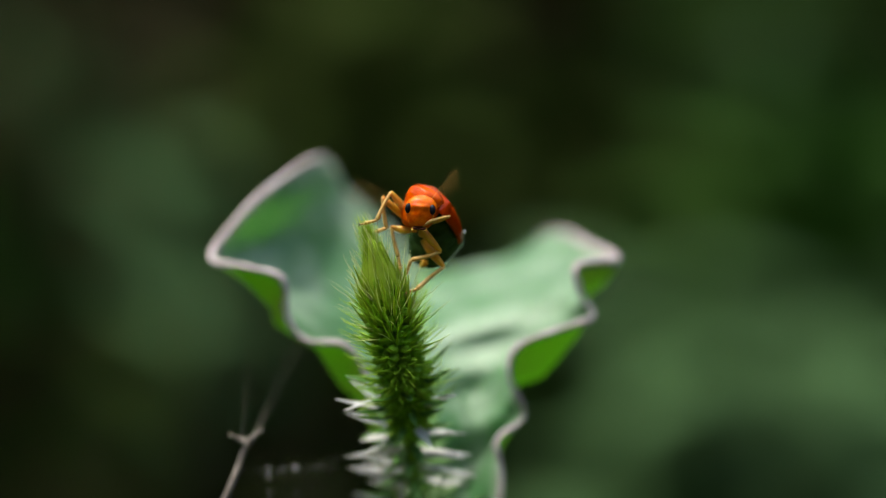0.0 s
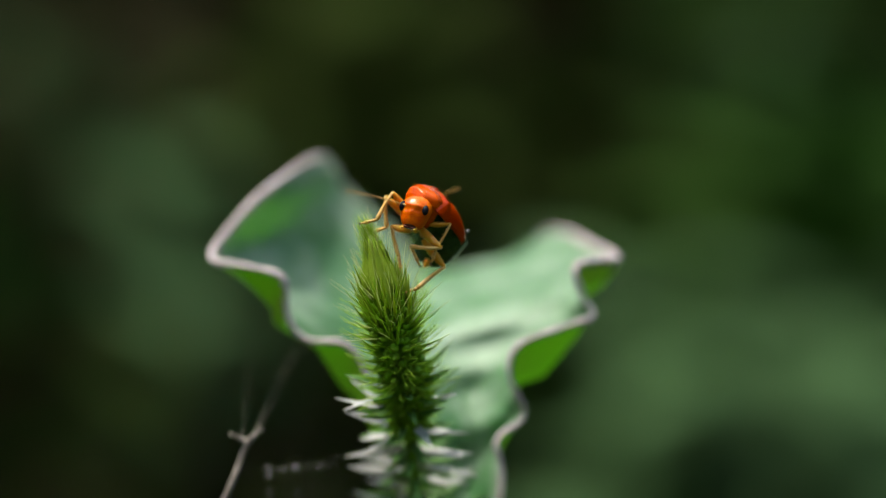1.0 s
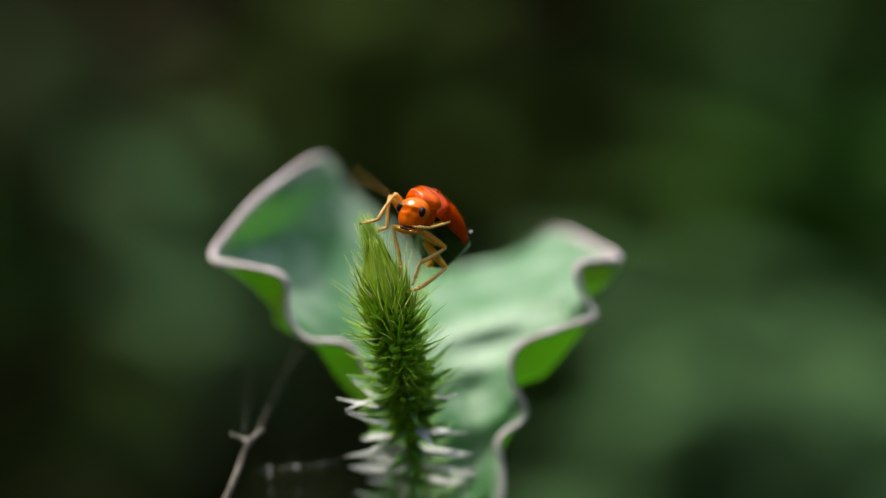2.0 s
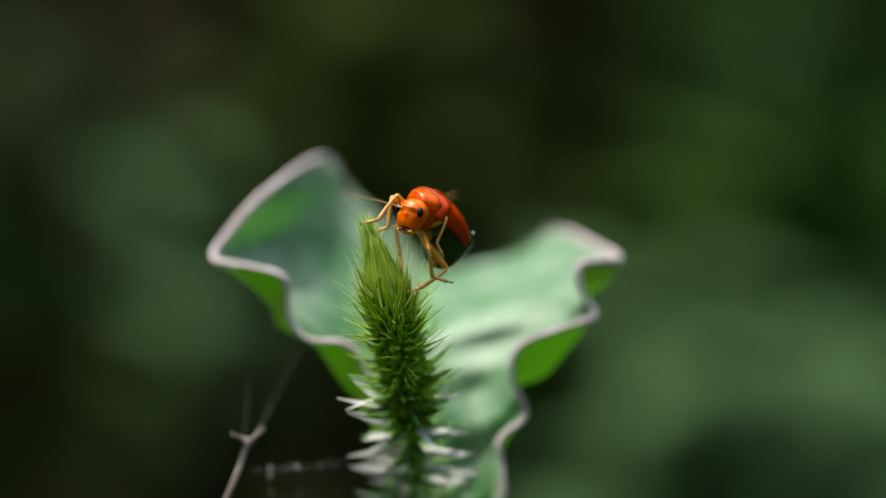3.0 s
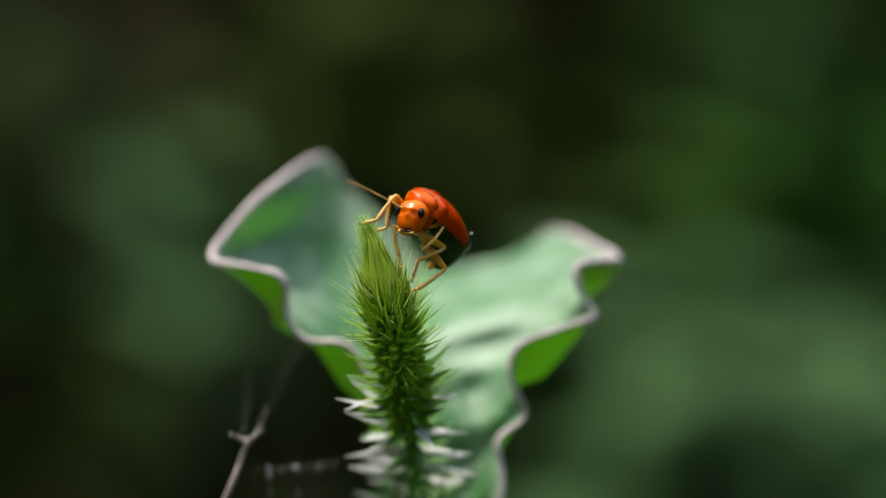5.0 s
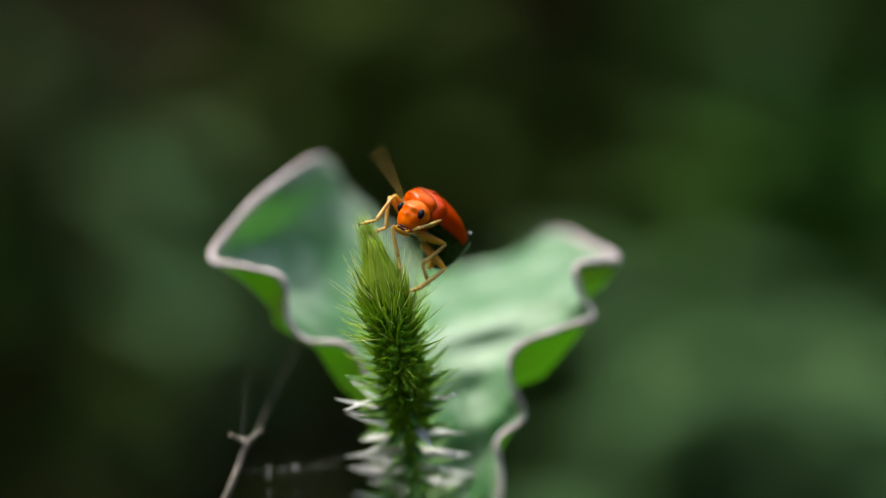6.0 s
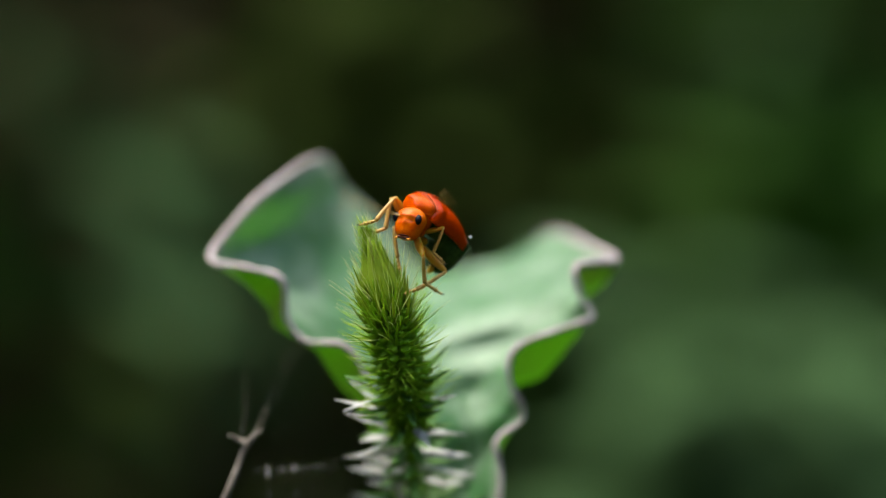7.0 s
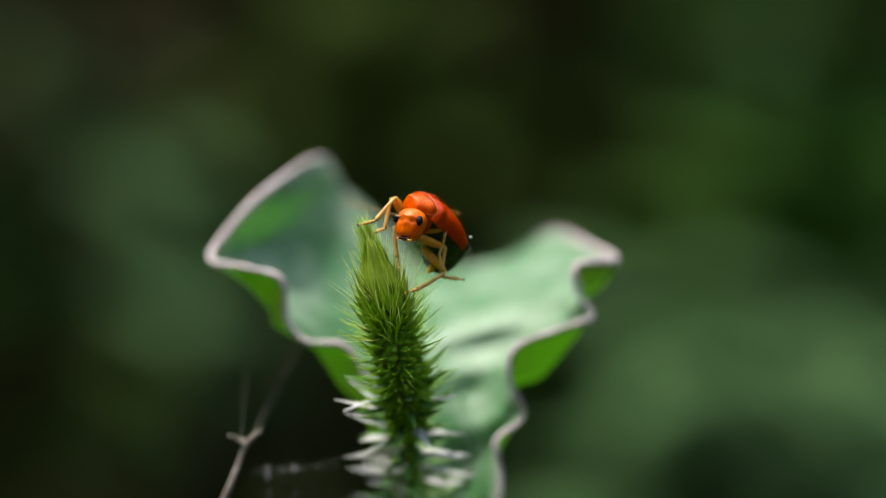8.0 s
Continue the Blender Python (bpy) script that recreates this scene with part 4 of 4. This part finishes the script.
# each leg: hip in the beetle's space, femur, tibia, tarsus, thickness, then rows: time, knee, ankle, toe (u, v, depth each)
LEGS = [
    # middle leg that holds the spike's tip
    ((-0.6, 0.45, -1.3), 2.2, 2.15, 1.2, 1.0, [(0, -3.26, 3.67, 1.0, -4.39, 1.91, 0.5, -5.55, 1.61, 0.2)]),
    # hind leg beside it
    ((-0.6, 1.0, -1.5), 2.7, 2.1, 1.0, 1.0, [(0, -3.38, 3.49, 1.6, -3.75, 1.39, 1.4, -4.65, 1.09, 1.0)]),
    # fore leg on the far side
    ((0.05, 0.7, -2.2), 1.35, 2.1, 1.2, 1.0, [(0, -3.07, 1.54, 1.6, -2.96, -0.53, 1.4, -2.74, -1.84, 1.2)]),
    # hind leg on the near side
    ((0.7, 1.5, -2.1), 2.35, 2.4, 0.9, 1.1, [(0, 0.30, -1.54, 1.4, -1.72, -2.66, 0.8, -2.55, -2.96, 0.8)]),
    # fore leg that gropes
    ((0.8, 0.35, -1.78), 2.15, 2.05, 1.45, 1.05, [
        (0.0, -0.11, -0.22, -1.5, -2.10, -0.71, -1.6, -2.62, -2.06, -1.4), (0.5, -0.11, -0.19, -1.5, -2.10, -0.79, -1.6, -2.55, -2.06, -1.4),
        (0.7, -0.15, 0.04, -1.5, -1.72, -1.01, -1.6, -2.55, -2.14, -1.4), (0.8, -0.15, 0.19, -1.6, -1.35, -1.09, -1.6, -1.84, -2.66, -1.4),
        (1.0, -0.45, 0.60, -2.2, -2.14, 0.11, -2.2, -1.76, -0.71, -2.0), (1.1, -0.45, 0.60, -2.2, -2.59, 0.34, -2.0, -2.85, -0.64, -2.0),
        (1.3, -0.34, 0.41, -1.8, -1.84, -0.53, -2.0, -2.10, -1.09, -2.0), (1.5, -0.30, 0.34, -1.6, -0.60, -1.46, -1.4, 0.34, -1.91, -1.2),
        (1.7, -0.22, 0.04, -1.6, -1.20, -1.39, -1.6, -1.35, -2.51, -1.4), (2.2, -0.15, 0.04, -1.6, -1.84, -0.79, -1.8, -2.32, -1.91, -1.6), (2.6, -0.30, 0.19, -1.6, -1.09, -1.39, -1.6, -0.90, -2.66, -1.4),
        (3.0, -1.01, 0.04, -3.6, -0.82, -1.91, -2.2, 0.22, -2.21, -1.8), (3.2, -0.75, 0.26, -1.8, -1.46, -0.79, -2, -1.65, -1.91, -1.8),
        (3.5, -0.67, 0.41, -1.9, -2.25, -0.34, -2.2, -1.72, -1.54, -2.0), (3.6, -0.60, 0.41, -1.9, -2.10, -0.26, -2.2, -2.32, -1.39, -2.0), (3.8, -0.71, 0.60, -2.2, -2.96, 0.04, -2.2, -3.52, -0.79, -1.8),
        (4.0, -1.20, 0.86, -2.6, -3.07, 0.15, -2.2, -3.52, -0.56, -1.8), (4.2, -0.53, 0.04, -1.8, 0.04, -1.39, -1.2, 0.60, -2.21, -0.8), (4.3, -0.53, 0.04, -1.8, 0.60, -1.65, -1.0, 1.65, -2.66, -0.6),
        (4.4, -0.60, 0.22, -2, 0.22, -1.39, -1.2, 1.35, -2.21, -0.8), (4.5, -0.82, 1.24, -2.8, -2.59, 0.97, -2.6, -3.15, 0.34, -2.4),
        (4.7, -0.22, 0.11, -1.6, -1.46, -1.09, -1.8, -1.57, -2.40, -1.6), (5.2, -0.15, 0.04, -1.6, -1.84, -0.64, -1.8, -2.32, -1.84, -1.6), (5.8, -0.07, 0.19, -1.6, -1.27, -0.94, -1.8, -0.82, -2.44, -1.6),
        (6.0, 0.04, 0.30, -1.5, -1.39, -0.97, -1.7, -0.90, -2.51, -1.5), (6.2, -0.07, 0.04, -1.5, -1.20, -1.31, -1.7, -0.75, -2.51, -1.5), (6.5, -0.22, 0.11, -1.6, -1.09, -1.31, -1.7, -0.67, -2.51, -1.5),
        (6.8, -0.45, -0.15, -1.6, -0.60, -1.91, -1.4, -0.45, -2.77, -1.2), (6.9, -0.45, -0.15, -1.6, -0.07, -1.84, -1.2, 0.97, -2.02, -1.0),
        (7.0, -1.20, -0.34, -3.8, -1.16, -2.21, -2.2, -0.22, -2.85, -1.8), (7.2, -0.71, 0.04, -1.9, -1.95, -0.79, -2.1, -2.32, -1.69, -1.9), (7.4, -0.34, 0.04, -1.6, -0.53, -1.09, -1.6, 0.22, -1.84, -1.4),
        (7.5, -0.45, 0.04, -1.6, 0.45, -1.46, -1.0, 1.80, -1.91, -0.8), (7.6, -0.53, -0.15, -1.6, 0.22, -1.61, -1.1, 1.50, -2.14, -0.9), (7.7, -0.45, 0.04, -1.6, -1.50, -1.24, -1.8, -1.20, -2.21, -1.6),
        (8.0, -0.45, -0.19, -1.5, 0.00, -1.84, -1.2, 1.01, -1.95, -1.0)]),
    # middle leg that is drawn past the mouth
    ((0.95, 0.55, -1.25), 1.55, 1.85, 1.1, 0.68, [
        (0.0, 0.15, 2.06, -1.6, -0.75, 1.88, -3.3, -1.27, 1.61, -3.0), (0.2, 0.07, 1.84, -1.8, -1.20, 0.79, -3.2, -1.72, 0.49, -3.4), (0.35, 0.15, 1.91, -1.8, -0.97, 0.34, -2.8, -1.57, -0.19, -2.8),
        (0.5, 0.22, 2.51, -2.0, -0.64, 1.24, -2.8, -0.07, 0.49, -2.2), (0.8, 0.15, 1.91, -2, -1.05, 2.21, -3.4, -1.57, 2.59, -3.6), (1.0, 0.22, 1.61, -1.8, -0.45, 0.04, -2.0, -0.71, -0.79, -1.8),
        (1.1, 0.07, 1.16, -2, -0.97, 2.10, -3.4, -1.43, 2.66, -3.6), (1.3, 0.22, 1.54, -1.8, -0.82, 0.79, -3, -1.46, 0.49, -3), (1.5, 0.22, 1.61, -1.7, -0.04, -0.26, -1.6, -0.30, -1.24, -1.5),
        (2.0, 0.15, 1.72, -1.8, -0.97, 1.35, -3.2, -1.57, 1.39, -3.4), (2.4, 0.15, 1.72, -1.8, -0.34, 0.04, -2, -0.45, -0.90, -1.8), (2.8, 0.15, 1.61, -1.8, -0.82, 1.35, -3.2, -1.43, 1.54, -3.4),
        (3.0, -0.15, 1.99, -2.2, -0.56, 0.34, -2.2, -0.04, -0.64, -2.0), (3.1, -0.07, 1.16, -2.2, -0.97, 1.99, -3.4, -1.57, 2.81, -3.6), (3.3, -0.07, 1.54, -2, -0.90, 0.60, -2.8, -1.46, 0.04, -2.8),
        (3.5, -0.22, 0.60, -2.2, -1.20, 1.61, -3.4, -1.72, 2.59, -3.6), (3.7, 0.00, 1.54, -2, -0.60, 0.34, -2.6, -0.90, -0.34, -2.4), (3.8, -0.15, 0.79, -2, -1.20, 1.72, -3.2, -1.72, 2.66, -3.4),
        (4.0, -0.15, 1.69, -1.8, 0.53, 0.49, -1.4, 1.50, 0.41, -1.2), (4.2, 0.00, 1.35, -2, -1.20, 1.39, -3.2, -1.72, 1.69, -3.4), (4.5, 0.07, 1.09, -2, -1.20, 1.39, -3.3, -1.57, 2.36, -3.5),
        (4.7, 0.07, 1.72, -1.8, -0.53, 0.79, -3.0, -1.35, 0.41, -3.0), (5.2, 0.15, 1.84, -1.8, -0.71, 0.41, -2.4, -1.20, -0.19, -2.4), (5.8, 0.15, 1.72, -1.8, -0.75, 1.84, -3.2, -1.35, 2.10, -3.4),
        (6.0, 0.11, 1.99, -1.7, -0.97, 1.57, -3.3, -1.57, 1.39, -3.5), (6.2, 0.07, 1.54, -1.8, -0.60, 0.22, -2.4, -0.71, -0.53, -2.2), (6.5, -0.15, 0.49, -2, -1.20, 1.54, -3.3, -1.80, 2.29, -3.5),
        (6.7, 0.00, 1.54, -1.8, -0.82, 1.09, -3, -1.46, 1.09, -3), (6.8, -0.07, 0.79, -2, -1.01, 1.69, -3.2, -1.54, 2.59, -3.4), (7.0, -0.30, 1.69, -2.2, -0.60, -0.19, -2.0, 0.00, -0.79, -1.8),
        (7.2, -0.15, 0.60, -2, -1.05, 1.46, -3.2, -1.57, 2.21, -3.4), (7.4, -0.07, 1.46, -2, -0.75, 0.60, -2.8, -1.20, 0.04, -2.6), (7.5, 0.00, 0.41, -2.2, -0.82, 1.39, -3.2, -1.27, 2.21, -3.4), (7.6, -0.07, 0.79, -2, -0.90, 1.69, -3.2, -1.46, 2.29, -3.4),
        (7.8, 0.00, 1.54, -2, -0.82, 1.16, -3, -1.35, 1.16, -3), (8.0, -0.07, 1.46, -1.9, -0.19, -0.34, -1.8, 0.04, -1.31, -1.6)]),
]

# time, angle of the first feeler in degrees from the right, how far it sweeps at that moment, then the same for the second
FEELERS = [(0.0, 166, 30, 48, 36), (0.1, 150, 30, 55, 40), (0.2, 172, 24, 46, 20), (0.3, 122, 6, 20, 20), (0.4, 132, 36, 10, 10), (0.5, 127, 32, 0, 10),
           (0.6, 174, 6, 55, 10), (0.7, 150, 34, 40, 20), (0.8, 120, 18, 5, 10), (0.9, 133, 28, 0, 10), (1.0, 168, 8, 30, 12), (1.1, 120, 3, 0, 5),
           (1.2, 158, 24, 30, 30), (1.3, 158, 30, 10, 10), (1.4, 170, 12, 42, 12), (1.5, 136, 34, 0, 10), (1.6, 135, 24, 0, 10), (1.7, 116, 16, 0, 5),
           (1.9, 160, 24, 30, 20), (2.1, 125, 20, 5, 10), (2.3, 168, 10, 40, 10), (2.5, 135, 26, 0, 10), (2.7, 160, 20, 20, 10), (2.8, 140, 22, 0, 5),
           (2.9, 143, 22, 0, 5), (3.0, 168, 6, 24, 14), (3.1, 135, 18, 0, 5), (3.2, 158, 28, 10, 10), (3.3, 162, 24, 24, 20), (3.4, 146, 22, 5, 10),
           (3.5, 137, 14, 0, 5), (3.6, 174, 5, 18, 8), (3.7, 174, 10, 12, 8), (3.8, 120, 18, 0, 5), (3.9, 155, 18, 5, 8), (4.0, 167, 7, 0, 6),
           (4.1, 150, 22, 0, 6), (4.2, 150, 22, 0, 6), (4.3, 174, 6, 8, 6), (4.4, 150, 22, 0, 6), (4.5, 170, 5, 0, 6), (4.6, 130, 12, 0, 6), (4.7, 166, 12, 5, 6),
           (4.9, 130, 20, 0, 6), (5.1, 165, 14, 16, 8), (5.3, 140, 22, 0, 6), (5.5, 170, 8, 16, 8), (5.7, 135, 18, 0, 6), (5.8, 116, 12, 0, 6), (5.9, 172, 8, 15, 6),
           (6.0, 114, 22, 0, 6), (6.1, 135, 24, 0, 6), (6.2, 136, 26, 0, 6), (6.3, 174, 5, 8, 6), (6.4, 150, 24, 0, 6), (6.5, 137, 16, 0, 6), (6.6, 160, 14, 0, 6),
           (6.7, 163, 22, 14, 16), (6.8, 122, 4, 0, 6), (6.9, 127, 4, 0, 6), (7.0, 166, 20, 34, 30), (7.1, 155, 14, 0, 6), (7.2, 145, 18, 0, 6), (7.3, 130, 14, 0, 6),
           (7.4, 176, 8, 14, 10), (7.5, 150, 20, 10, 10), (7.6, 155, 20, 0, 6), (7.7, 164, 10, 0, 6), (7.8, 165, 8, 0, 6), (7.9, 145, 20, 0, 6), (8.0, 168, 12, 10, 10)]


def motions():
    walk(beetle, [(t, body_at(t)) for t in TIMES])
    walk(head, [(t, head_at(t)) for t in TIMES])
    for hip, l1, l2, l3, fat, rows in LEGS:
        f, s, toe = leg(l1, l2, l3, fat)
        keys = {f: [], s: [], toe: []}
        for t in TIMES:
            m = body_at(t)
            back = m.inverted()
            h = m @ (Vector(hip) * MM)
            c = ease(rows, t)
            if len(rows) > 1:
                # a free leg: depths count from its hip
                c = [q + (h.y / MM + 1.7 if i % 3 == 2 else 0) for i, q in enumerate(c)]
            knee, ankle, tip = spot(*c[0:3]), spot(*c[3:6]), spot(*c[6:9])
            k, a = bend(h, knee, ankle, l1 * MM, l2 * MM)
            n = (k - h).cross(a - k).normalized()
            side = n.cross(k - h).normalized()
            keys[f].append((t, back @ bone(h, k, side)))
            keys[s].append((t, back @ bone(k, a, side)))
            keys[toe].append((t, back @ bone(a, a + (tip - ankle), side)))
        for ob, r in keys.items():
            walk(ob, r)
    for which, ob in enumerate(feelers):
        out = []
        for row in FEELERS:
            for step in (-1, 0, 1):
                t = row[0] + step / FPS
                if 0 <= t <= 8.0001:
                    m = body_at(t)
                    deg = row[1 + 2 * which] - (7 if which == 0 and row[1] > 150 else 0) + step * max(8, row[2 + 2 * which]) * (1.4 if round(row[0] * 10) % 2 else -1.4)
                    base = head_at(t) @ Vector(((-0.30, 0.30)[which] * MM, -1.25 * MM, 0.0))
                    a = radians(deg)
                    if which == 0:
                        way = Vector((math.cos(a), 0.25, math.sin(a)))
                        side = Vector((-math.sin(a), 0, math.cos(a)))
                    else:
                        way = Vector((math.cos(a) * 0.9, 1.0 + 2.0 * max(0, 1 - row[3] / 6), math.sin(a)))
                        side = Vector((math.cos(a), 0, -math.sin(a)))
                    w = m @ base
                    out.append((t, m.inverted() @ bone(w, w + way * MM, side)))
        walk(ob, out)


motions()
